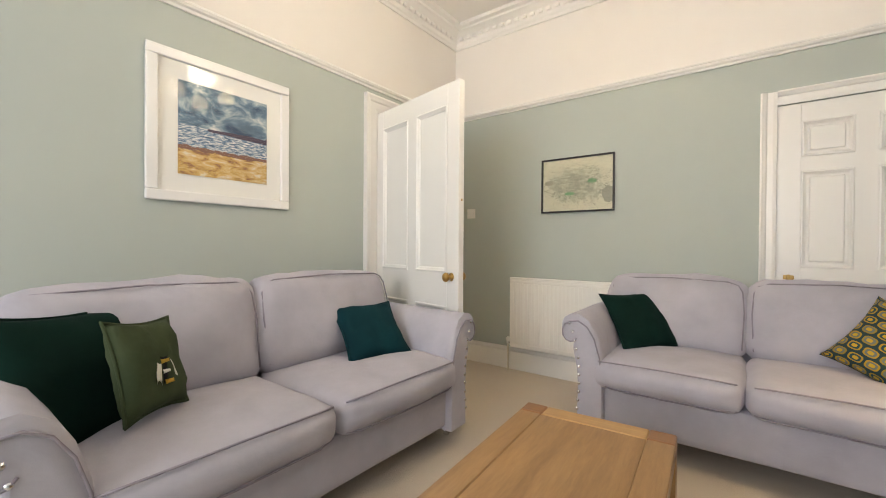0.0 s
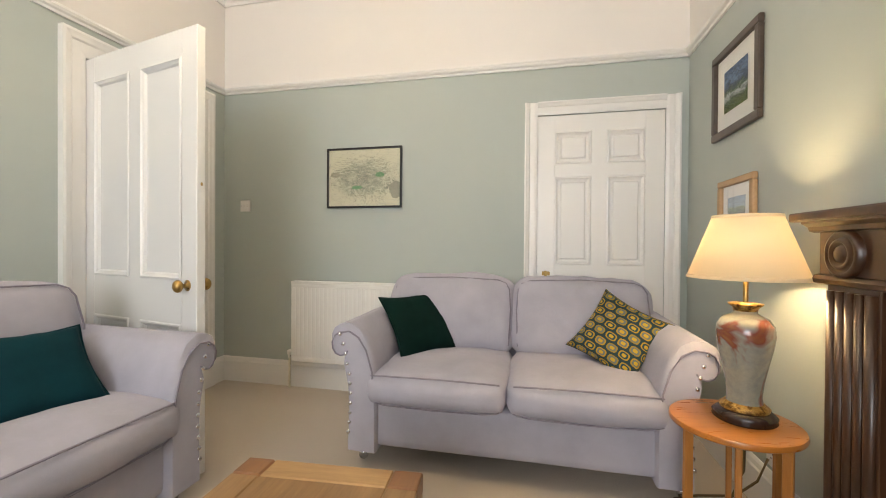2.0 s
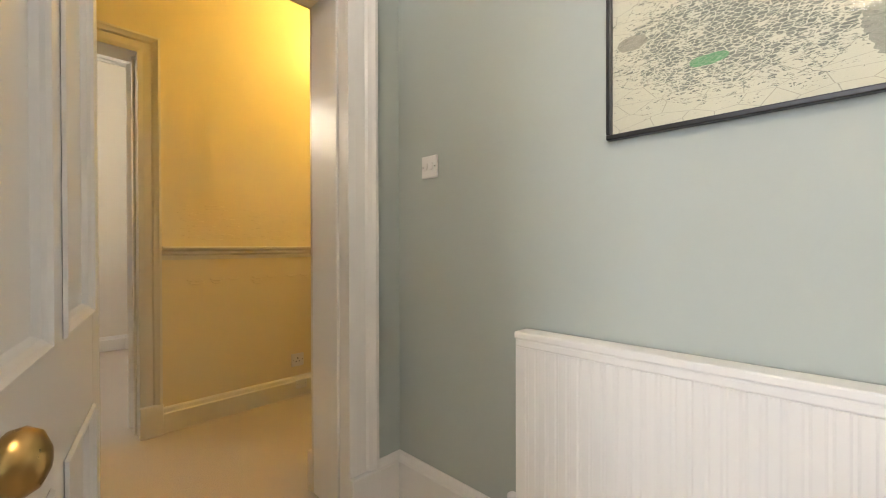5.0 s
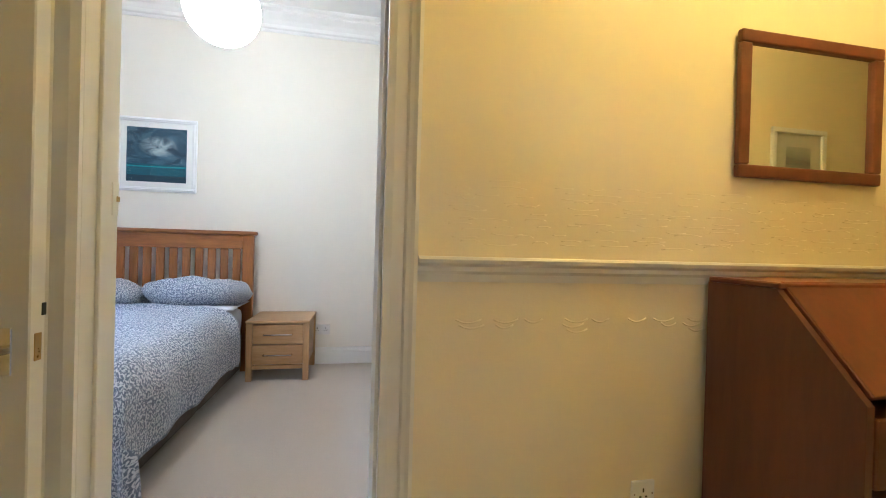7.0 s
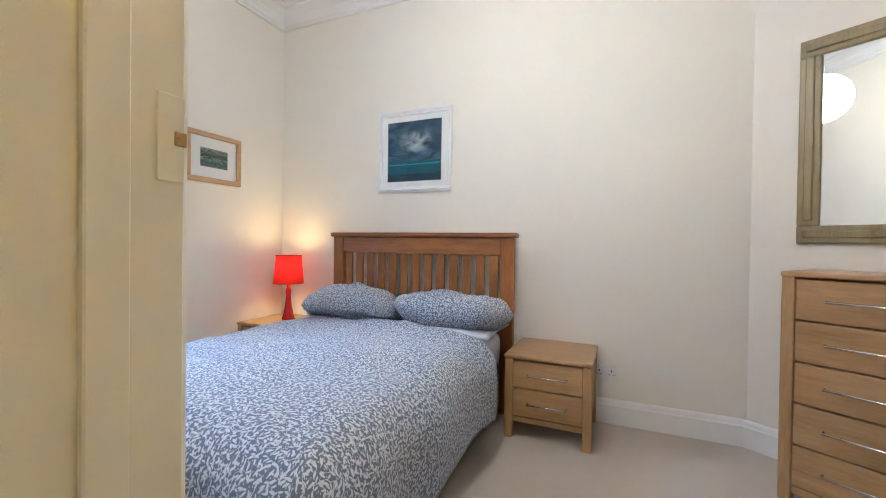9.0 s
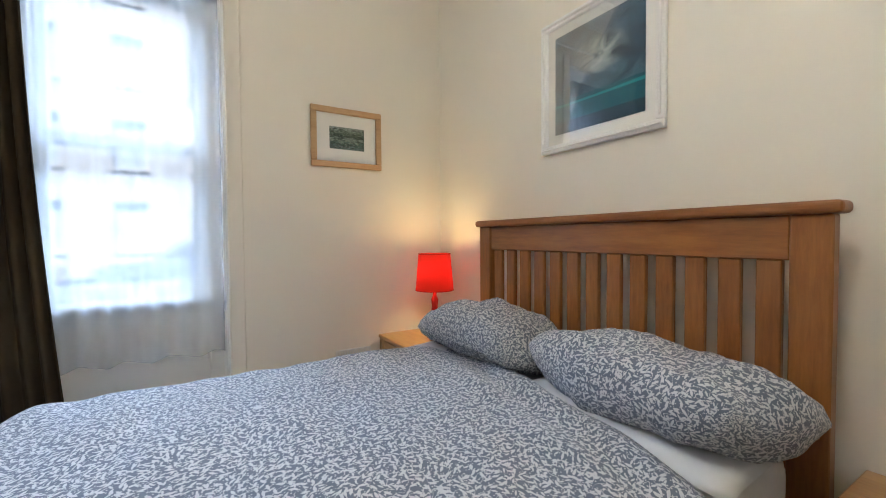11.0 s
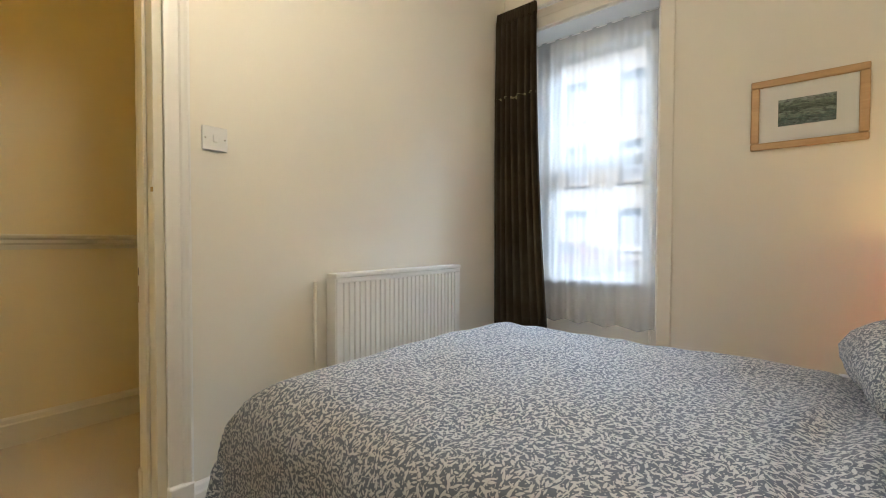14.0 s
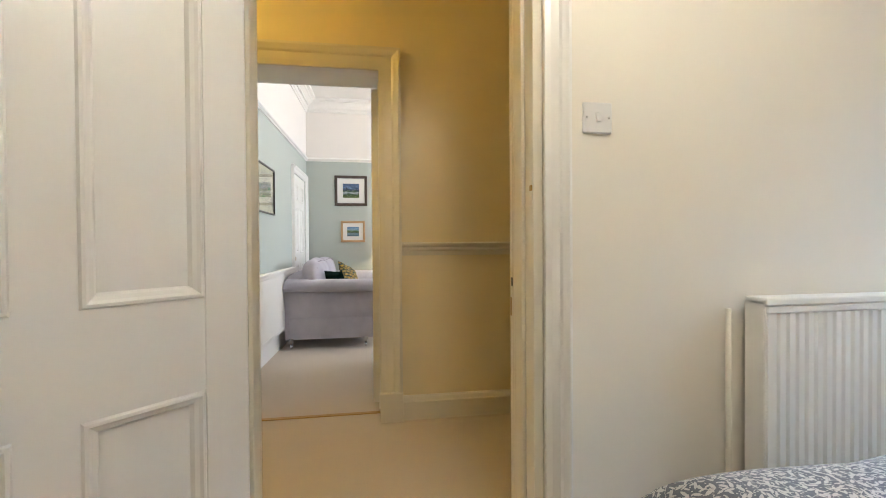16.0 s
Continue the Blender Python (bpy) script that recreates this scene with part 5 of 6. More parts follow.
radiator("radiator", pose(-0.60, Y_LR_N, 0.205, 0, 0, NORTH), 1.525, 0.58, "long white panel radiator under the map", 46, 0.085, 0.0018)
pipe_tail((-0.60 - 0.794, Y_LR_N - 0.055, 0), 0.23, "painted radiator tail pipe")
radiator("radiator", pose(X_BED_E, 1.735, 0.18, 0, 0, EAST), 0.915, 0.685, "white ribbed panel radiator beside the bed", 27, 0.09)
pipe_tail((X_BED_E - 0.06, 1.735 + 0.49, 0), 0.23, "painted radiator tail pipe")
pipe_tail((X_BED_E - 0.04, 2.268, 0), 0.83, "upright painted radiator pipe")


# ---- pictures and mirrors ----
def framed(name, m, w, h, border, frame_mat, label, mount=0.0, art=None, art_label="", inner=None, depth=0.025, glazed=True, category="picture", step=0.0, mount_mat=None, foot=0.0):
    """A framed picture on a wall: local x along it, y out of it, z up from the lower edge."""
    th = thing(name, label, category, m)
    for x0, x1, z0, z1, nm in ((-w / 2, w / 2, 0, border, "frame_rail"), (-w / 2, w / 2, h - border, h, "frame_rail"), (-w / 2, -w / 2 + border, border, h - border, "frame_stile"), (w / 2 - border, w / 2, border, h - border, "frame_stile")):
        bm = boxed(x0, 0.002, z0, x1, depth, z1, bevel=min(0.006, border * 0.2), segments=2)
        if step:
            k = border * step
            bm = merge(bm, boxed(x0 + (k if nm == "frame_stile" else k), depth - 0.004, z0 + k, x1 - k, depth + 0.010, z1 - k if nm == "frame_rail" else z1 + k * 0, bevel=0.004))
        part(nm, bm, frame_mat, th)
    iw, ih = w - 2 * border, h - 2 * border
    if mount:
        part("mount", turn(panel_uv(bmesh.new(), iw, ih), Matrix.Translation((0, 0.008, border))), mount_mat or MOUNT, th, "white card mount")
    if art is not None:
        aw, ah = iw - 2 * mount, ih - 2 * mount - foot
        part("print" if category == "picture" else "mirror_glass", turn(panel_uv(bmesh.new(), aw, ah), Matrix.Translation((0, 0.011, border + mount + foot)) @ Matrix.Diagonal((1, 1, 1, 1))), art, th, art_label)
    if glazed:
        pane = part("glazing", turn(panel_uv(bmesh.new(), iw, ih), Matrix.Translation((0, 0.014, border))), GLAZING, th)
        pane.visible_shadow = False
    return th


framed("picture", pose(-2.0, 2.187, 1.254, 0, 0, WEST), 0.73, 0.732, 0.05, WHITEFRAME, "white box-framed square seascape painting", 0.086, SEASCAPE, "blue sea and golden sand painting")
framed("picture", pose(-0.838, Y_LR_N, 1.313, 0, 0, NORTH), 0.565, 0.428, 0.013, BLACK, "thin black-framed old town plan", 0.0, PLAN, "engraved plan with green parks")
framed("picture", pose(X_LR_E, 3.693, 1.578, 0, 0, EAST), 0.45, 0.425, 0.038, DARKFRAME, "dark wood framed landscape with a wide white mount", 0.075, HILLS, "green hills and river painting")
framed("picture", pose(X_LR_E, 3.67, 1.066, 0, 0, EAST), 0.335, 0.30, 0.03, PALEWOOD, "pale wood framed small harbour landscape", 0.055, HARBOUR, "small blue and green landscape painting")
framed("picture", pose(X_BED_W, 1.895, 1.451, 0, 0, WEST), 0.603, 0.602, 0.035, WHITEFRAME, "white-framed dark moonlit sea print", 0.045, NIGHTSEA, "dark teal sea and cloud print", step=0.35)
framed("picture", pose(-5.263, Y_BED_S, 1.482, 0, 0, SOUTH), 0.433, 0.351, 0.035, PALEWOOD, "pale wood framed small loch print", 0.075, LOCH, "small grey-green loch print")
framed("picture", pose(X_HALL_E, 6.52, 1.53, 0, 0, EAST), 0.46, 0.42, 0.035, WHITEFRAME, "white framed blue harbour print", 0.09, BLUEBOAT, "small blue boats print")
framed("mirror", pose(X_HALL_W + 0.004, 5.17, 1.343, 0, 0, WEST), 0.64, 0.517, 0.045, MAHOG_Y, "mahogany framed rectangular wall mirror over the bureau", 0, MIRROR, "silvered mirror glass", glazed=False, category="mirror")
framed("mirror", SPLAY @ pose(0.556, -0.001, 1.098, 0, 0, 180), 0.64, 0.985, 0.085, OLIVE, "tall olive and gilt framed wall mirror over the chest", 0, MIRROR, "silvered mirror glass", glazed=False, category="mirror", step=0.3)
gm = framed("mirror", pose(X_LR_E, 2.255, 1.35, 0, 0, EAST), 1.10, 0.75, 0.10, GILT, "ornate gilt framed mirror over the mantelpiece", 0, MIRROR, "silvered mirror glass", glazed=False, category="mirror", depth=0.04, step=0.3)
for k in range(22):
    part("bead", turn(lathe([(0, 0.016), (0.008, 0.012), (0.012, 0.004), (0.012, 0)], 8), Matrix.Translation((-0.535, 0.038, 0.02 + k * 0.0335)) @ Matrix.Rotation(radians(-90), 4, "X")), GILT, gm, smooth=True)

# ---- fireplace surround ----
fp = thing("fireplace_surround", "dark carved wooden mantelpiece with reeded pilasters", "fireplace", pose(X_LR_E, 2.267, 0, 0, 0, EAST))
for s in (-1, 1):
    x0 = s * 0.575
    part("pilaster", boxed(x0 - 0.092, 0, 0.12, x0 + 0.092, 0.095, 0.95, bevel=0.003), MANTEL_Z, fp)
    part("plinth", boxed(x0 - 0.104, 0, 0, x0 + 0.104, 0.115, 0.12, bevel=0.006), MANTEL_Z, fp)
    for k in range(5):
        part("reed", tube([(x0 - 0.068 + k * 0.034, 0.096, 0.15), (x0 - 0.068 + k * 0.034, 0.096, 0.93)], 0.0145, 8), MANTEL_Z, fp, smooth=True)
    part("roundel", turn(lathe([(0.062, 0), (0.062, 0.020), (0.052, 0.024), (0.046, 0.014), (0.040, 0.024), (0.032, 0.026), (0.026, 0.014), (0.020, 0.024), (0, 0.028)], 32), Matrix.Translation((x0, 0.102, 1.032)) @ Matrix.Rotation(radians(-90), 4, "X")), MANTEL, fp, "turned bullseye roundel", True)
part("frieze_board", boxed(-0.685, 0, 0.95, 0.685, 0.105, 1.115, bevel=0.003), MANTEL, fp)
part("bed_mould", extrude([(0.0, 0.0), (0.012, 0.004), (0.016, 0.016), (0.012, 0.026), (0, 0.03)], Matrix(((0, 1, 0, -0.69), (1, 0, 0, 0.103), (0, 0, 1, 0.945), (0, 0, 0, 1))), 1.38), MANTEL, fp)
part("cornice_mould", extrude([(0.0, 0.0), (0.014, 0.004), (0.018, 0.016), (0.034, 0.026), (0.036, 0.034), (0, 0.034)], Matrix(((0, 1, 0, -0.71), (1, 0, 0, 0.103), (0, 0, 1, 1.092), (0, 0, 0, 1))), 1.42), MANTEL, fp)
part("shelf", boxed(-0.76, 0, 1.124, 0.76, 0.145, 1.152, bevel=0.006, segments=2), MANTEL, fp)
part("slip", boxed(-0.483, 0, 0.83, 0.483, 0.02, 0.948), SOOT, fp)
for s in (-1, 1):
    part("slip", boxed(min(s * 0.435, s * 0.483), 0, 0, max(s * 0.435, s * 0.483), 0.02, 0.83), SOOT, fp)

# ---- living room light, seen in the picture glass ----
ch = thing("ceiling_light", "brass ceiling light with three lit opal glass shades", "lamp", pose(-0.55, 2.65, -0.06))
part("ceiling_rose", turn(lathe([(0, 0), (0.06, 0), (0.055, -0.02), (0.02, -0.035), (0, -0.035)], 24), Matrix.Translation((0, 0, CEILING + 0.06))), BRASS, ch, smooth=True)
part("stem", tube([(0, 0, CEILING + 0.03), (0, 0, 2.42)], 0.008, 8), BRASS, ch, smooth=True)
for k in range(3):
    a = radians(120 * k + 20)
    x, y = 0.20 * math.cos(a), 0.20 * math.sin(a)
    arm = part("arm", tube([(0, 0, 2.45), (x * 0.5, y * 0.5, 2.40), (x, y, 2.44), (x, y, 2.40)], 0.007, 8), BRASS, ch, smooth=True)
    part("glass_shade", turn(lathe([(0.02, 0.0), (0.045, -0.02), (0.06, -0.06), (0.058, -0.09), (0.068, -0.11), (0.062, -0.11), (0.05, -0.085), (0.05, -0.06), (0.035, -0.02)], 20), Matrix.Translation((x, y, 2.40))), OPAL, arm, "lit opal glass shade", True)
sd = thing("smoke_alarm", "white round smoke alarm on the ceiling", "alarm", pose(-1.35, 3.55, CEILING, 180))
part("body", lathe([(0, 0.036), (0.035, 0.036), (0.05, 0.026), (0.054, 0.010), (0.054, 0), (0, 0)], 28), PLASTIC, sd, smooth=True)

# ---- hall ----
hl = thing("pendant_lamp", "lit round glass pendant lamp in the hall", "lamp", pose(-2.83, 5.0, 0.25))
part("flex", tube([(0, 0, CEILING - 0.25), (0, 0, 2.60)], 0.004, 6), PLASTIC, hl, smooth=True)
part("cap", lathe([(0, 2.62), (0.03, 2.61), (0.045, 2.575), (0, 2.575)], 16), BRASS, hl, smooth=True)
hg = part("glass_globe", lathe([(0.045, 2.575), (0.09, 2.55), (0.125, 2.49), (0.13, 2.44), (0.115, 2.38), (0.07, 2.335), (0, 2.325)], 28), HALLGLOBE, hl, "lit opal glass globe", True)

bu = thing("bureau", "dark mahogany fall-front writing bureau in the hall", "bureau", pose(X_HALL_W + 0.025, 5.137, 0, 0, 0, WEST))
BW, BD = 0.76, 0.46
side = [(0.0, 0.09), (BD, 0.09), (BD, 0.72), (0.235, 0.975), (0.0, 0.975)]
for s in (-1, 1):
    part("side", extrude([(y, z) for y, z in side], Matrix(((0, 1, 0, s * BW / 2 - 0.011), (1, 0, 0, 0), (0, 0, 1, 0), (0, 0, 0, 1))), 0.022), MAHOG, bu)
part("top", boxed(-BW / 2 - 0.012, 0, 0.975, BW / 2 + 0.012, 0.245, 0.993, bevel=0.004), MAHOG_Y, bu)
part("back", boxed(-BW / 2 + 0.011, 0, 0.09, BW / 2 - 0.011, 0.015, 0.975), MAHOG, bu)
part("fall_front", turn(boxed(-BW / 2 + 0.013, 0, 0, BW / 2 - 0.013, 0.018, 0.345, bevel=0.004), Matrix.Translation((0, BD - 0.015, 0.728)) @ Matrix.Rotation(radians(41.5), 4, "X")), MAHOG_Y, bu, "sloping figured mahogany fall front")
for z0, z1 in ((0.12, 0.30), (0.32, 0.50), (0.52, 0.69)):
    dr = part("drawer", boxed(-BW / 2 + 0.018, 0.03, z0, BW / 2 - 0.018, BD + 0.004, z1, bevel=0.004), MAHOG_Y, bu)
    for s in (-1, 1):
        part("handle", tube([(s * 0.22 - 0.035, BD + 0.004, (z0 + z1) / 2), (s * 0.22 - 0.03, BD + 0.024, (z0 + z1) / 2 - 0.012), (s * 0.22 + 0.03, BD + 0.024, (z0 + z1) / 2 - 0.012), (s * 0.22 + 0.035, BD + 0.004, (z0 + z1) / 2)], 0.004, 6), BRASS, dr, smooth=True)
part("plinth", boxed(-BW / 2 - 0.006, 0.0, 0.07, BW / 2 + 0.006, BD + 0.008, 0.10, bevel=0.004), MAHOG_Y, bu)
for s in (-1, 1):
    for y in (0.03, BD - 0.05):
        part("foot", turn(lathe([(0, 0.07), (0.028, 0.07), (0.030, 0.045), (0.018, 0.02), (0.026, 0.008), (0.022, 0), (0, 0)], 14), Matrix.Translation((s * (BW / 2 - 0.045), y + 0.01, 0))), MAHOG, bu, smooth=True)

gd = thing("door_4", "open ivory glazed hall door folded against the wall", "door", pose(-3.345, 2.055, 0, 0, 0, 84), kind="structure")
GW = 0.775
for x0 in (0, GW - 0.10):
    part("stile", boxed(x0, 0, 0.012, x0 + 0.10, 0.042, 2.03, bevel=0.003), OFFWHITE, gd)
for z0, z1 in ((0.012, 0.22), (0.765, 0.905), (1.92, 2.03)):
    part("rail", boxed(0.10, 0.001, z0, GW - 0.10, 0.041, z1), OFFWHITE, gd)
part("panel", merge(inset_panel(0.10, 0.22, GW - 0.10, 0.765, 0, -1), inset_panel(0.10, 0.22, GW - 0.10, 0.765, 0.042, 1)), OFFWHITE, gd)
part("pane", boxed(0.10, 0.018, 0.905, GW - 0.10, 0.024, 1.92), GLASS, gd, "clear glass pane")
hp = part("handle_plate", boxed(GW - 0.075, -0.004, 0.745, GW - 0.035, 0.0, 0.855, bevel=0.002), CHROME, gd, "chrome lever handle plate")
part("lever", merge(tube([(GW - 0.055, -0.004, 0.80), (GW - 0.055, -0.045, 0.80), (GW - 0.065, -0.05, 0.798), (GW - 0.125, -0.05, 0.794)], 0.008, 8)), CHROME, hp, smooth=True)
part("latch_plate", boxed(GW - 0.0005, 0.012, 0.775, GW + 0.002, 0.031, 0.84, bevel=0.001), BRASS, gd)
part("latch_plate", boxed(GW - 0.0005, 0.030, 0.88, GW + 0.003, 0.041, 0.91, bevel=0.001), BLACK, gd)

relief = bmesh.new()
def crease(y, z, wide, sag, r):
    """One raised crease of the paper: a short sagging ridge."""
    seg = [Vector((X_HALL_W - 0.001, y + wide * (q / 5 - 0.5), z - sag * (1 - (q / 2.5 - 1) ** 2))) for q in range(6)]
    me_ = bpy.data.meshes.new("crease")
    tb = tube(seg, r, 6)
    tb.to_mesh(me_)
    tb.free()
    relief.from_mesh(me_)


for k in range(19):
    y = 3.90 + k * 0.115 + random.uniform(-0.02, 0.02)
    for q in range(random.choice((1, 2, 3))):
        crease(y + random.uniform(-0.012, 0.012), 0.845 - q * 0.017, 0.055 + random.random() * 0.03, 0.012, 0.0032)
for k in range(11):
    z = 1.085 + k * 0.019
    y = 3.85 + random.random() * 0.06
    while y < 5.9:
        wide = 0.04 + random.random() * 0.09
        crease(y, z + random.uniform(-0.008, 0.008), wide, random.uniform(-0.007, 0.008), 0.0017)
        y += wide + 0.01 + random.random() * 0.12
tagged(setting("wallpaper_relief", relief, PAPER, "raised swags and lines of the embossed wallpaper", "wallpaper", True), kind="stuff")

# ---- bed ----
HBX, BED_Y0, BED_Y1 = -5.738, 1.31, 2.695
hb = thing("headboard", "slatted stained pine headboard behind the pillows", "headboard", pose(0, 0, 0))
for y in (BED_Y0, BED_Y1 - 0.085):
    part("post", boxed(HBX - 0.045, y, 0, HBX, y + 0.085, 1.115, bevel=0.006, segments=2), PINE_Z, hb)
part("cap_rail", boxed(HBX - 0.062, BED_Y0 - 0.02, 1.115, HBX + 0.018, BED_Y1 + 0.02, 1.147, bevel=0.012, segments=3), PINE, hb)
part("top_rail", boxed(HBX - 0.040, BED_Y0 + 0.085, 1.00, HBX - 0.008, BED_Y1 - 0.085, 1.115, bevel=0.004), PINE, hb)
part("bottom_rail", boxed(HBX - 0.040, BED_Y0 + 0.085, 0.46, HBX - 0.008, BED_Y1 - 0.085, 0.58, bevel=0.004), PINE, hb)
NS = 13
for k in range(NS):
    c = BED_Y0 + 0.085 + (BED_Y1 - BED_Y0 - 0.17) * (k + 0.5) / NS
    part("slat", boxed(HBX - 0.034, c - 0.029, 0.58, HBX - 0.014, c + 0.029, 1.00, bevel=0.003), PINE_Z, hb)
FOOT = -3.90
dv = thing("divan_bed", "taupe upholstered divan base with a white mattress", "bed", pose(0, 0, 0))
MX = (HBX + FOOT) / 2
for x0, x1 in ((FOOT, MX - 0.004), (MX + 0.004, HBX + 0.02)):
    part("base", soft_block(min(x0, x1), BED_Y0 + 0.05, 0.035, max(x0, x1), BED_Y1 - 0.06, 0.335, 0.025, 0.0, 1, 5, 0.003), TAUPE, dv, smooth=True)
    for y in (BED_Y0 + 0.16, BED_Y1 - 0.16):
        part("glide", turn(lathe([(0, 0.04), (0.024, 0.04), (0.02, 0), (0, 0)], 12), Matrix.Translation(((x0 + x1) / 2, y, 0))), BLACK, dv, smooth=True)
part("mattress", soft_block(HBX + 0.02, BED_Y0 + 0.05, 0.335, FOOT - 0.03, BED_Y1 - 0.06, 0.535, 0.05, 0.01, 4, 8, 0.003), SHEET, dv, "white sheeted mattress", True)


def duvet_mesh():
    """The duvet as one draped sheet: flat over the mattress, rounded at its edges, hanging in soft folds at both sides and the foot."""
    bm = bmesh.new()
    uv = bm.loops.layers.uv.new("UVMap")
    x_head, x_foot, y0, y1, topz, r = HBX + 0.345, FOOT - 0.02, BED_Y0 - 0.02, BED_Y1 + 0.03, 0.572, 0.13
    hang = 0.31
    na, nb = 110, 96
    la, lb = (x_foot - x_head) + 0.54, (y1 - y0) + 2 * hang

    def drape(s, flat):
        """Distance along the cloth past the edge of the flat: out, down."""
        e = s - (flat - r)
        if e <= 0:
            return s, 0.0
        arc = r * math.pi / 2
        if e < arc:
            return flat - r + r * math.sin(e / r), r * (1 - math.cos(e / r))
        return flat, r + (e - arc)

    grid = []
    half = (y1 - y0) / 2
    for i in range(na + 1):
        row = []
        s = la * i / na
        xo, xd = drape(s, x_foot - x_head)
        for j in range(nb + 1):
            q = lb * j / nb - lb / 2
            yo, yd = drape(abs(q), half)
            sg = 1 if q >= 0 else -1
            # where both sides hang the corner spreads into a fold
            drop = max(xd, yd) + 0.28 * min(xd, yd)
            spread = min(xd, yd)
            x = x_head + xo + 0.12 * max(-1, min(1, q / half)) * (1 - s / la) + 0.16 * spread + 0.06 * min(1, xd / 0.2)
            y = (y0 + y1) / 2 + sg * (yo + 0.16 * spread + 0.012 * min(1, yd / 0.2))
            fold = min(1.0, max(xd, yd) / 0.12)
            y += sg * fold * 0.012 * math.sin(s * 11 + 2 * noise.noise(Vector((s * 2, sg, 0)))) * (1 if yd >= xd else 0.3)
            x += fold * 0.018 * math.sin(q * 12 + 2 * noise.noise(Vector((q * 2, 3, 0)))) * (1 if xd > yd else 0.3)
            crown = 0.030 * (1 - (q / half) ** 2) if abs(q) < half else 0
            ripple = 0.012 * noise.noise(Vector((s * 3.2, q * 3.2, 0.3))) + 0.010 * noise.noise(Vector((s * 9, q * 5, 4)))
            if s < 0.30:
                ripple += 0.012 * math.sin(s * 48 + 3 * noise.noise(Vector((q * 2.5, s * 3, 8)))) * (1 - s / 0.30)
            z = topz + crown + ripple - drop
            row.append((bm.verts.new((x, y, max(z, 0.10 + 0.02 * noise.noise(Vector((x * 4, y * 4, 0)))))), (s, q)))
        grid.append(row)
    for i in range(na):
        for j in range(nb):
            q4 = (grid[i][j], grid[i + 1][j], grid[i + 1][j + 1], grid[i][j + 1])
            f = bm.faces.new([v for v, _ in q4])
            for lo_, (_, c) in zip(f.loops, q4):
                lo_[uv].uv = c
    return bm


du = thing("duvet", "grey leaf-print duvet hanging over the bed edges", "duvet", pose(0, 0, 0))
dc = part("cover", duvet_mesh(), LEAFY, du, smooth=True)
sol = dc.modifiers.new("thickness", "SOLIDIFY")
sol.thickness, sol.offset = 0.02, -1
for i, (y, z, rz, rx, wide, sag) in enumerate(((1.67, 0.662, 1, 12, 0.72, 0.055), (2.375, 0.655, -4, 12, 0.73, -0.02))):
    pl = thing("pillow", "plump grey leaf-print pillow against the headboard", "pillow", Matrix.Translation((HBX + 0.198, y, z)) @ Matrix.Rotation(radians(90 + rz), 4, "Z") @ Matrix.Rotation(radians(-rx), 4, "X"), "pillows on the bed")
    part("pillowcase", pillow(wide, 0.46, 0.24, 0.02, 0.030, 7 + i, 28, 1.0, 0.0, sag, 0.16), LEAFY, pl, smooth=True)
for i, (x, y, z) in enumerate(((0.165, 1.66, 0.556), (0.215, 2.34, 0.572))):
    pl = thing("under_pillow", "flat white cotton pillow beneath the printed one", "pillow", Matrix.Translation((HBX + x, y, z)) @ Matrix.Rotation(radians(90), 4, "Z"), "under pillows on the bed")
    part("pillowcase", pillow(0.68, 0.47, 0.07, 0.04, 0.01, 17 + i, 16), SHEET, pl, smooth=True)


# ---- bedside cabinets and chest ----
def cabinet(name, m, w, d, h, rows, label, group, leg=0.09, bar=0.4):
    """An oak drawer unit: local x along its back, y out to the front, with corner posts, drawers and bar handles."""
    th = thing(name, label, "cabinet", m, group)
    p = 0.045
    for sx in (-1, 1):
        for y0 in (0, d - p):
            part("post", boxed(sx * (w / 2 - p / 2) - p / 2, y0, 0, sx * (w / 2 - p / 2) + p / 2, y0 + p, h - 0.022, bevel=0.004), OAK_Z, th)
        part("side_panel", boxed(sx * (w / 2 - 0.020) - 0.008, p, leg, sx * (w / 2 - 0.020) + 0.008, d - p, h - 0.022), OAK_Z, th)
    part("top", boxed(-w / 2 - 0.004, -0.002, h - 0.022, w / 2 + 0.004, d + 0.006, h, bevel=0.007, segments=3), OAK, th)
    part("back_panel", boxed(-w / 2 + p, 0.004, leg, w / 2 - p, 0.016, h - 0.022), OAK, th)
    part("bottom_rail", boxed(-w / 2 + p, d - 0.036, leg - 0.03, w / 2 - p, d - 0.012, leg, bevel=0.002), OAK, th)
    z0, z1 = leg + 0.004, h - 0.028
    dh = (z1 - z0) / rows
    for k in range(rows):
        dr = part("drawer", boxed(-w / 2 + p + 0.002, d - 0.05, z0 + k * dh + 0.004, w / 2 - p - 0.002, d - 0.006, z0 + (k + 1) * dh - 0.004, bevel=0.002), OAK, th)
        hz, hw = z0 + (k + 0.5) * dh, w * bar / 2
        part("handle", tube([(-hw, d - 0.006, hz), (-hw, d + 0.018, hz), (hw, d + 0.018, hz), (hw, d - 0.006, hz)], 0.0055, 8), CHROME, dr, "slim brushed steel bar handle", True)
    return th


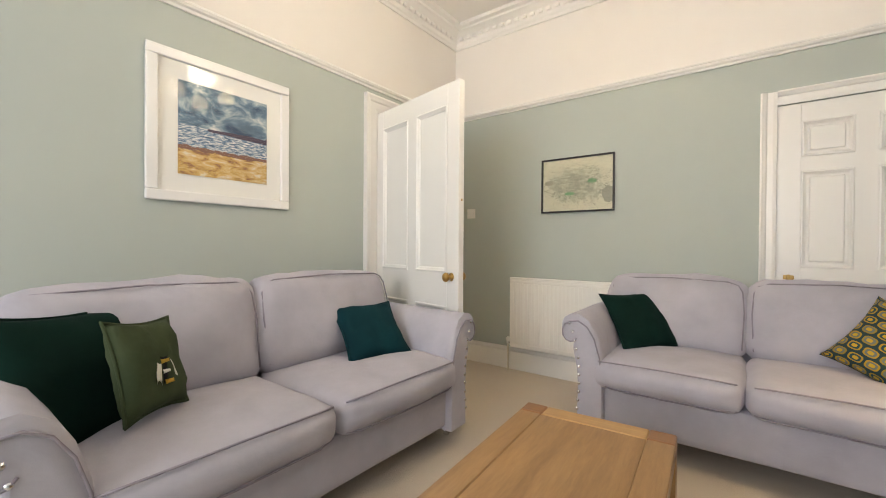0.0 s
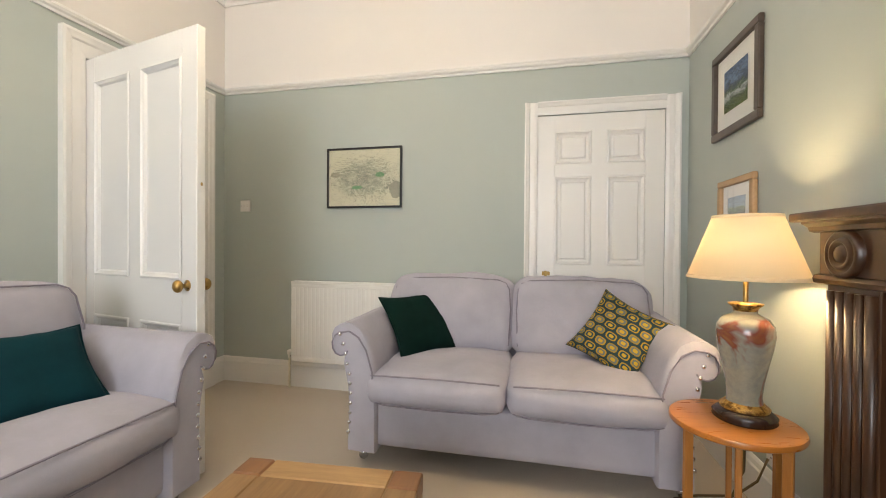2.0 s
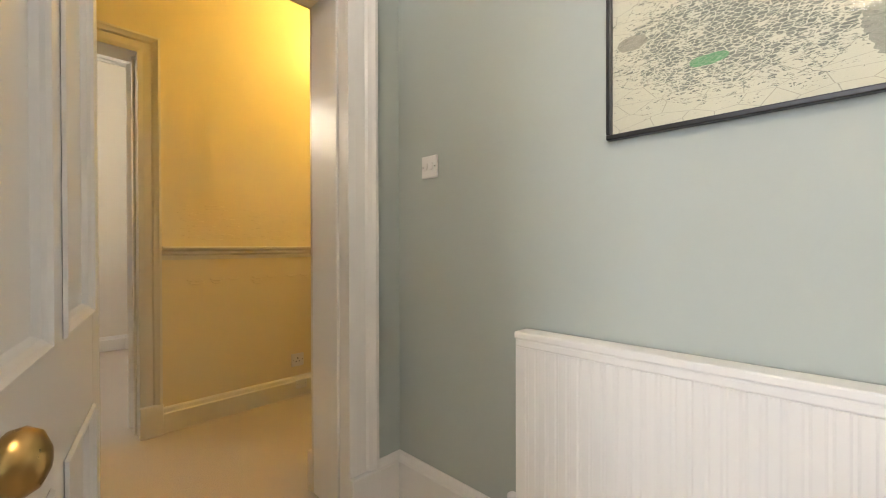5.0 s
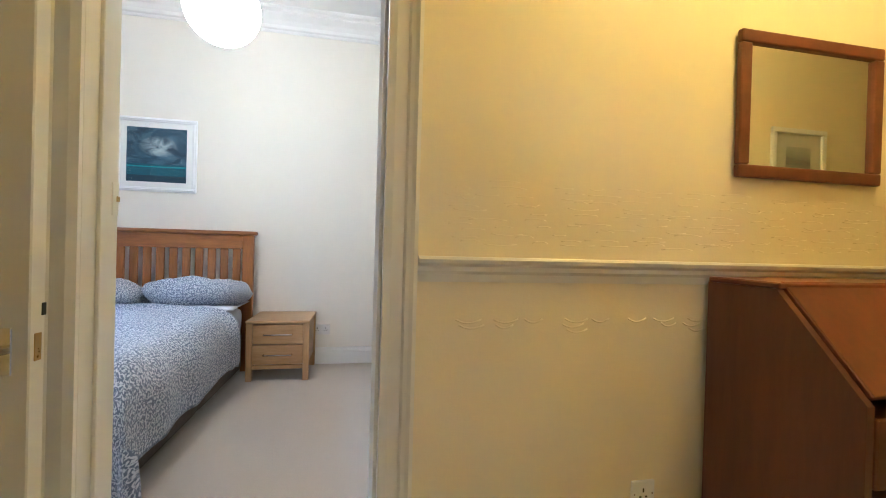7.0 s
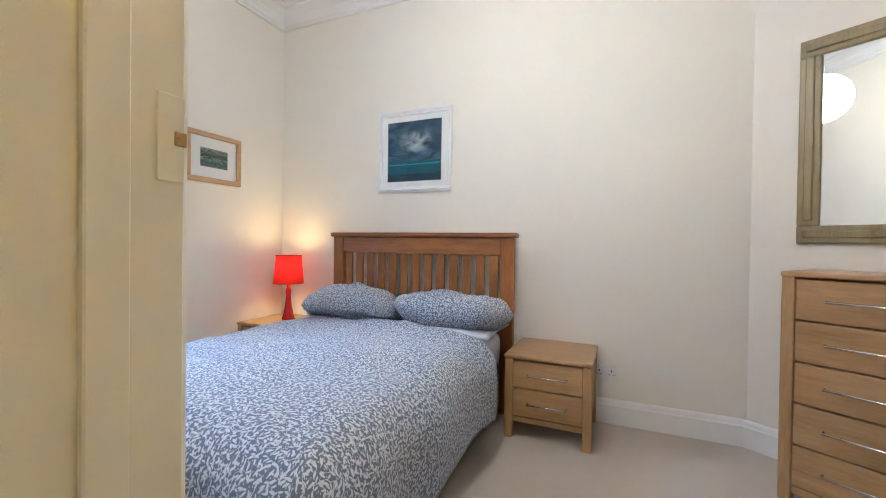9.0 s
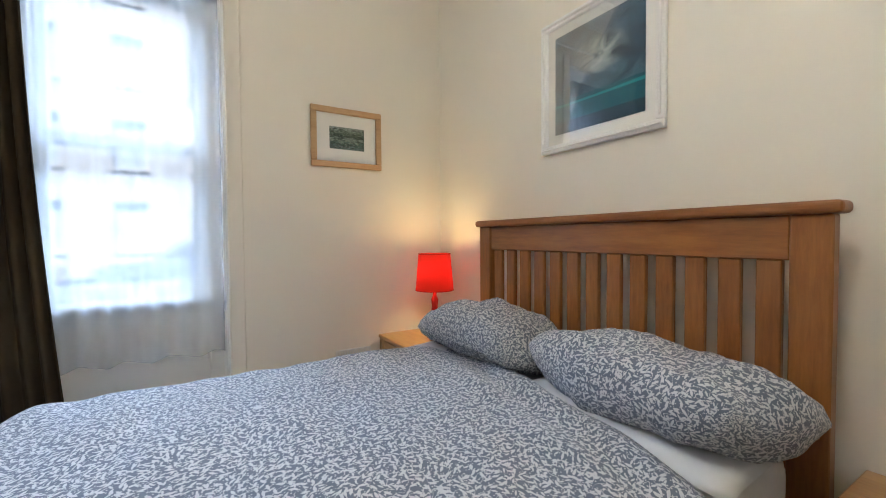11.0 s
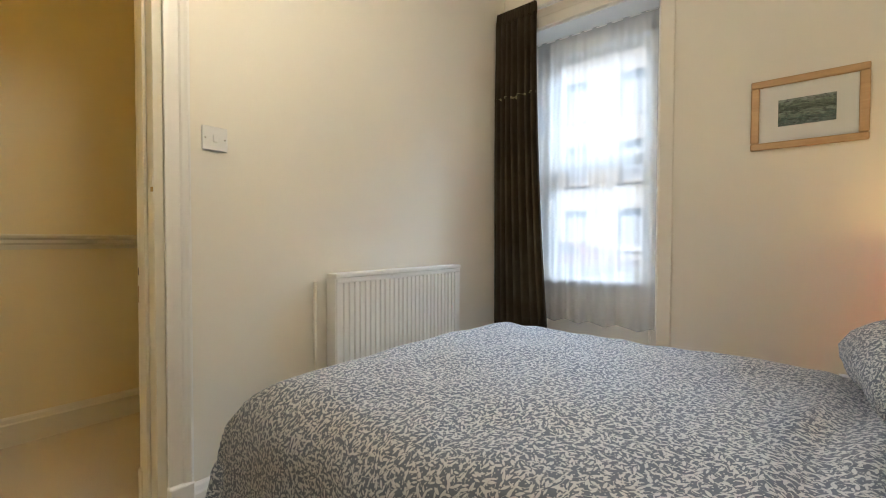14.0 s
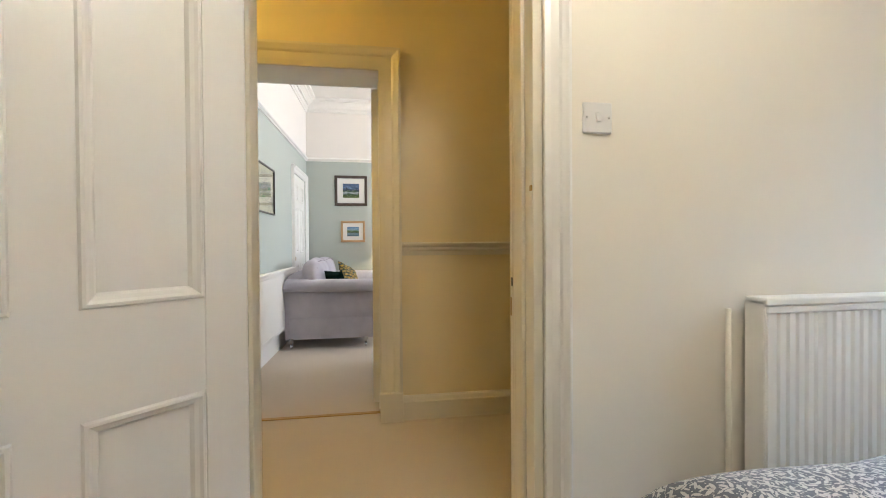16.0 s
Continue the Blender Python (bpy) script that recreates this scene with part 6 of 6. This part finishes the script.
cabinet("bedside_cabinet", pose(X_BED_W + 0.005, 2.952, 0, 0, 0, WEST), 0.46, 0.45, 0.465, 2, "two-drawer oak bedside cabinet on four legs", "bedside cabinets", 0.12, 0.45)
cabinet("bedside_cabinet", pose(X_BED_W + 0.005, 0.88, 0, 0, 0, WEST), 0.46, 0.47, 0.46, 2, "two-drawer oak bedside cabinet under the red lamp", "bedside cabinets", 0.12, 0.45)
cabinet("chest_of_drawers", SPLAY @ pose(0.634, -0.016, 0, 0, 0, 180), 0.66, 0.40, 0.975, 5, "tall five-drawer oak chest under the mirror", "", 0.07, 0.56)

rl = thing("bedside_lamp", "lit red bedside lamp with a tapered red base", "lamp", pose(-5.70, 0.905, 0.46))
part("base", lathe([(0, 0), (0.048, 0), (0.050, 0.006), (0.042, 0.03), (0.026, 0.11), (0.018, 0.19), (0.022, 0.23), (0.012, 0.25), (0.010, 0.30), (0, 0.30)], 28), REDGLAZE, rl, "glossy red hourglass base", True)
rs = part("shade", lathe([(0.112, 0.285), (0.115, 0.285), (0.096, 0.505), (0.093, 0.505), (0.112, 0.287)], 36), REDSHADE, rl, "lit bright red fabric shade", True)
for r_, z_ in ((0.1155, 0.284), (0.0965, 0.502)):
    part("trim_ring", lathe([(r_, z_), (r_ + 0.0015, z_), (r_ + 0.0015, z_ + 0.005), (r_, z_ + 0.005)], 36), REDGLAZE, rs, smooth=True)

pn = thing("paper_lantern", "lit round white paper lantern hung from the ceiling", "lamp", pose(-4.50, 2.82, 0))
part("flex", tube([(0, 0, CEILING), (0, 0, 2.46)], 0.004, 6), PLASTIC, pn, smooth=True)
prof = []
for k in range(41):
    a = math.pi * k / 40
    prof.append((max(0.0, 0.185 * math.sin(a) - (0.004 if k % 2 else 0.0)) if 0 < k < 40 else 0.03, 2.283 + 0.185 * math.cos(a)))
part("shade", lathe(prof, 36), LANTERN, pn, "lit ribbed paper globe", True)

# ---- bedroom window ----
wi = thing("window_1", "white painted sash window in a panelled recess", "window", pose(0, 0, 0), kind="structure")
YS = 0.36
for x0, x1 in ((WIN_X0 + 0.012, WIN_X0 + 0.105), (WIN_X1 - 0.105, WIN_X1 - 0.012)):
    part("window_frame", boxed(x0, YS - 0.10, 0.74, x1, YS + 0.03, WIN_TOP - 0.06, bevel=0.003), GLOSS, wi)
part("window_frame", boxed(WIN_X0 + 0.012, YS - 0.10, WIN_TOP - 0.13, WIN_X1 - 0.012, YS + 0.03, WIN_TOP - 0.03, bevel=0.003), GLOSS, wi)
for nm, z0, z1, y in (("lower_sash", 0.75, 1.60, YS - 0.03), ("upper_sash", 1.54, 2.395, YS - 0.075)):
    a, b = WIN_X0 + 0.105, WIN_X1 - 0.105
    sa = part(nm, merge(boxed(a, y - 0.02, z0, a + 0.045, y + 0.02, z1, bevel=0.003), boxed(b - 0.045, y - 0.02, z0, b, y + 0.02, z1, bevel=0.003),
                        boxed(a + 0.045, y - 0.019, z0, b - 0.045, y + 0.019, z0 + (0.08 if nm == "lower_sash" else 0.055)), boxed(a + 0.045, y - 0.019, z1 - 0.055, b - 0.045, y + 0.019, z1)), GLOSS, wi)
    gp = part("pane", boxed(a + 0.045, y - 0.003, z0 + 0.05, b - 0.045, y + 0.003, z1 - 0.05), GLASS, sa, "clear window glass")
    gp.visible_shadow = False
part("window_sill", boxed(WIN_X0 + 0.005, YS - 0.02, 0.72, WIN_X1 - 0.005, YS + 0.085, 0.75, bevel=0.006, segments=2), GLOSS, wi)
part("apron_panel", merge(boxed(WIN_X0 + 0.012, YS - 0.02, 0.10, WIN_X1 - 0.012, YS + 0.02, 0.72), turn(inset_panel(WIN_X0 + 0.08, 0.22, WIN_X1 - 0.08, 0.66, 0, 1, 0.012, 0.03), Matrix.Translation((0, YS + 0.02, 0)))), GLOSS, wi)
part("recess_skirting", boxed(WIN_X0 + 0.012, YS - 0.02, 0.0, WIN_X1 - 0.012, YS + 0.045, 0.14, bevel=0.004), GLOSS, wi)
part("soffit", boxed(WIN_X0 + 0.012, 0.20, WIN_TOP - 0.012, WIN_X1 - 0.012, Y_BED_S - 0.004, WIN_TOP, bevel=0.002), GLOSS, wi)
for x, s in ((WIN_X0, 1), (WIN_X1, -1)):
    sh = part("shutter_case", boxed(min(x, x + s * 0.012), 0.20, 0.0, max(x, x + s * 0.012), Y_BED_S - 0.004, WIN_TOP - 0.013), GLOSS, wi)
    for z0, z1 in ((0.16, 0.68), (0.78, 1.52), (1.62, 2.40)):
        bm = turn(inset_panel(YS + 0.05, z0, Y_BED_S - 0.03, z1, 0, -1, 0.010, 0.022), Matrix(((0, -s, 0, x + s * 0.0125), (1, 0, 0, 0), (0, 0, 1, 0), (0, 0, 0, 1))))
        part("panel", bm, GLOSS, sh)
    part("architrave", boxed(min(x, x - s * 0.075), Y_BED_S, 0.0, max(x, x - s * 0.075), Y_BED_S + 0.018, WIN_TOP + 0.075, bevel=0.005), CREAM, wi)
part("architrave", boxed(WIN_X0 + 0.001, Y_BED_S, WIN_TOP, WIN_X1 - 0.001, Y_BED_S + 0.018, WIN_TOP + 0.075, bevel=0.005), CREAM, wi)


def hanging(name, x0, x1, y, z0, z1, folds, depth, material, parent, flare=0.0, pinch=0.0, seed=0, nz=26):
    """Folded cloth hanging in the xz plane from z1 down to z0."""
    bm = bmesh.new()
    nx = folds * 10
    grid = []
    for k in range(nz + 1):
        v = k / nz
        row = []
        for i in range(nx + 1):
            u = i / nx
            ph = u * folds * 2 * math.pi + 0.9 * math.sin(u * 9 + seed) + 0.5 * noise.noise(Vector((u * 3, v * 1.5, seed)))
            amp = depth * (0.35 + 0.65 * min(1, v * 4)) * (0.75 + 0.5 * noise.noise(Vector((u * 5, v * 2.0, seed + 3))))
            x = x0 + (x1 - x0) * u
            x += (flare * v * v - pinch * math.sin(v * math.pi)) * (u - 0.0) * (1 if x1 > x0 else -1)
            row.append(bm.verts.new((x, y + amp * math.sin(ph), z1 + (z0 - z1) * v + 0.012 * math.sin(ph * 0.5) * v)))
        grid.append(row)
    for a, b in zip(grid, grid[1:]):
        for i in range(nx):
            bm.faces.new((a[i], a[i + 1], b[i + 1], b[i]))
    return part(name, bm, material, parent, "", True)


cu = thing("curtain", "dark brown pencil-pleat curtain drawn to one side", "curtain", pose(0, 0, 0))
drop = hanging("drop", -3.567, -3.89, 0.75, 0.02, 2.575, 7, 0.038, CURTAIN, cu, 0.13, 0.0, 4, 30)
so = drop.modifiers.new("thickness", "SOLIDIFY")
so.thickness = 0.004
hd = hanging("heading", -3.587, -3.885, 0.75, 2.545, 2.625, 15, 0.020, CURTAIN, cu, 0.0, 0.0, 2, 3)
so = hd.modifiers.new("thickness", "SOLIDIFY")
so.thickness = 0.006
seam_ = hanging("seam_band", -3.567, -3.895, 0.760, 2.01, 2.025, 7, 0.041, OLIVE, cu, 0.0, 0.0, 4, 2)
rod = thing("curtain_rail", "slim white curtain rail above the window", "curtain rail")
part("rail", boxed(-4.85, 0.685, 2.595, -3.57, 0.705, 2.615, bevel=0.003), PLASTIC, rod)
for x in (-4.80, -4.20, -3.62):
    part("bracket", boxed(x - 0.012, Y_BED_S, 2.59, x + 0.012, 0.687, 2.62, bevel=0.002), PLASTIC, rod)
vo = thing("voile_curtain", "sheer white voile curtain over the window", "curtain", pose(0, 0, 0))
sheer = hanging("drop", -4.60, -3.74, 0.475, 0.44, 2.46, 9, 0.016, VOILE, vo, 0.0, 0.0, 1, 22)
part("wire", tube([(-4.608, 0.475, 2.455), (-3.732, 0.475, 2.455)], 0.003, 6), PLASTIC, vo, smooth=True)

# ---- outside ----
setting("ground", boxed(-300, -300, -0.6, 300, 300, -0.4), ASPHALT, "grey asphalt street", "ground")
bl = thing("tenement_building", "pale sandstone tenement across the street", "building", pose(-4.4, -17, -0.4))
holes = [(-9.0 + k * 2.6, -7.9 + k * 2.6) for k in range(8)]
bmw = bmesh.new()
at = -12.0
for a, b in holes:
    box(bmw, at, -0.4, 0, a, 0, 13.5)
    zprev = 0.0
    for f in range(4):
        z0 = 1.0 + f * 3.2
        box(bmw, a, -0.4, zprev, b, 0, z0)
        zprev = z0 + 1.9
    box(bmw, a, -0.4, zprev, b, 0, 13.5)
    at = b
box(bmw, at, -0.4, 0, 14.0, 0, 13.5)
part("wall", bmw, STONE, bl)
part("roof", extrude([(-0.6, 13.5), (0.35, 13.5), (0.35, 13.8), (-3.0, 16.0), (-6.0, 13.5)], Matrix(((0, 1, 0, -12.2), (1, 0, 0, 0), (0, 0, 1, 0), (0, 0, 0, 1))), 26.4), ASPHALT, bl)
for a, b in holes:
    for f in range(4):
        z0 = 1.0 + f * 3.2
        w_ = part("window", merge(boxed(a, -0.30, z0, b, -0.26, z0 + 0.08), boxed(a, -0.30, z0 + 0.91, b, -0.26, z0 + 0.99), boxed(a, -0.30, z0 + 1.82, b, -0.26, z0 + 1.9), boxed(a, -0.30, z0 + 0.08, a + 0.08, -0.26, z0 + 1.82), boxed(b - 0.08, -0.30, z0 + 0.08, b, -0.26, z0 + 1.82)), GLOSS, bl)
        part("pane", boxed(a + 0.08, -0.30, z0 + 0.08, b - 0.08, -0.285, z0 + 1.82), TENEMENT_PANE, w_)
        part("sill", boxed(a - 0.1, -0.02, z0 - 0.12, b + 0.1, 0.10, z0, bevel=0.01), STONE, w_)


def parked_car(m, paint, label):
    """A small hatchback, side on to the house: local x along it, y across, z up from the road."""
    th = thing("parked_car", label, "car", m)
    low = [(-2.05, 0.30), (2.05, 0.30), (2.08, 0.52), (1.98, 0.80), (1.10, 0.93), (-1.70, 0.97), (-2.05, 0.90), (-2.10, 0.55)]
    body = part("body", extrude(low, Matrix.Translation((0, -0.84, 0)), 1.68), paint, th)
    cab = bmesh.new()
    a = [cab.verts.new((x, y * k, z)) for x, k, z in ((1.12, 0.80, 0.925), (0.45, 0.62, 1.40), (-1.35, 0.62, 1.44), (-1.85, 0.78, 0.955)) for y in (-1, 1)]
    for i in range(3):
        cab.faces.new((a[2 * i], a[2 * i + 1], a[2 * i + 3], a[2 * i + 2]))
    cab.faces.new((a[0], a[2], a[4], a[6]))
    cab.faces.new((a[7], a[5], a[3], a[1]))
    part("cabin", cab, paint, th)
    for s in (-1, 1):
        for x0, x1, x2, x3 in ((0.86, 0.40, -0.34, -0.34), (-0.42, -0.42, -1.28, -1.58)):
            gl = bmesh.new()
            gl.faces.new([gl.verts.new(p) for p in ((x0, s * 0.785, 0.98), (x1, s * 0.655, 1.34), (x2, s * 0.655, 1.36), (x3, s * 0.785, 0.99))])
            part("side_window", gl, BLACK, th)
        for x in (-1.30, 1.32):
            wh = part("wheel", turn(lathe([(0.17, 0.0), (0.29, 0.0), (0.31, 0.03), (0.31, 0.16), (0.29, 0.19), (0.17, 0.19)], 24), Matrix.Translation((x, s * 0.85 + 0.095, 0.31)) @ Matrix.Rotation(radians(90), 4, "X")), TYRE, th, smooth=True)
            part("rim", turn(lathe([(0, 0.02), (0.05, 0.015), (0.10, 0.03), (0.175, 0.01), (0.175, 0.18), (0, 0.17)], 20), Matrix.Translation((x, s * 0.85 + 0.095, 0.31)) @ Matrix.Rotation(radians(90), 4, "X")), CHROME, wh, smooth=True)
    return th


parked_car(pose(-4.55, -9.6, -0.4), CAR_GREY, "grey hatchback parked across the street")
parked_car(pose(0.20, -9.6, -0.4, 0, 0, 180), CAR_RED, "dull red hatchback parked across the street")
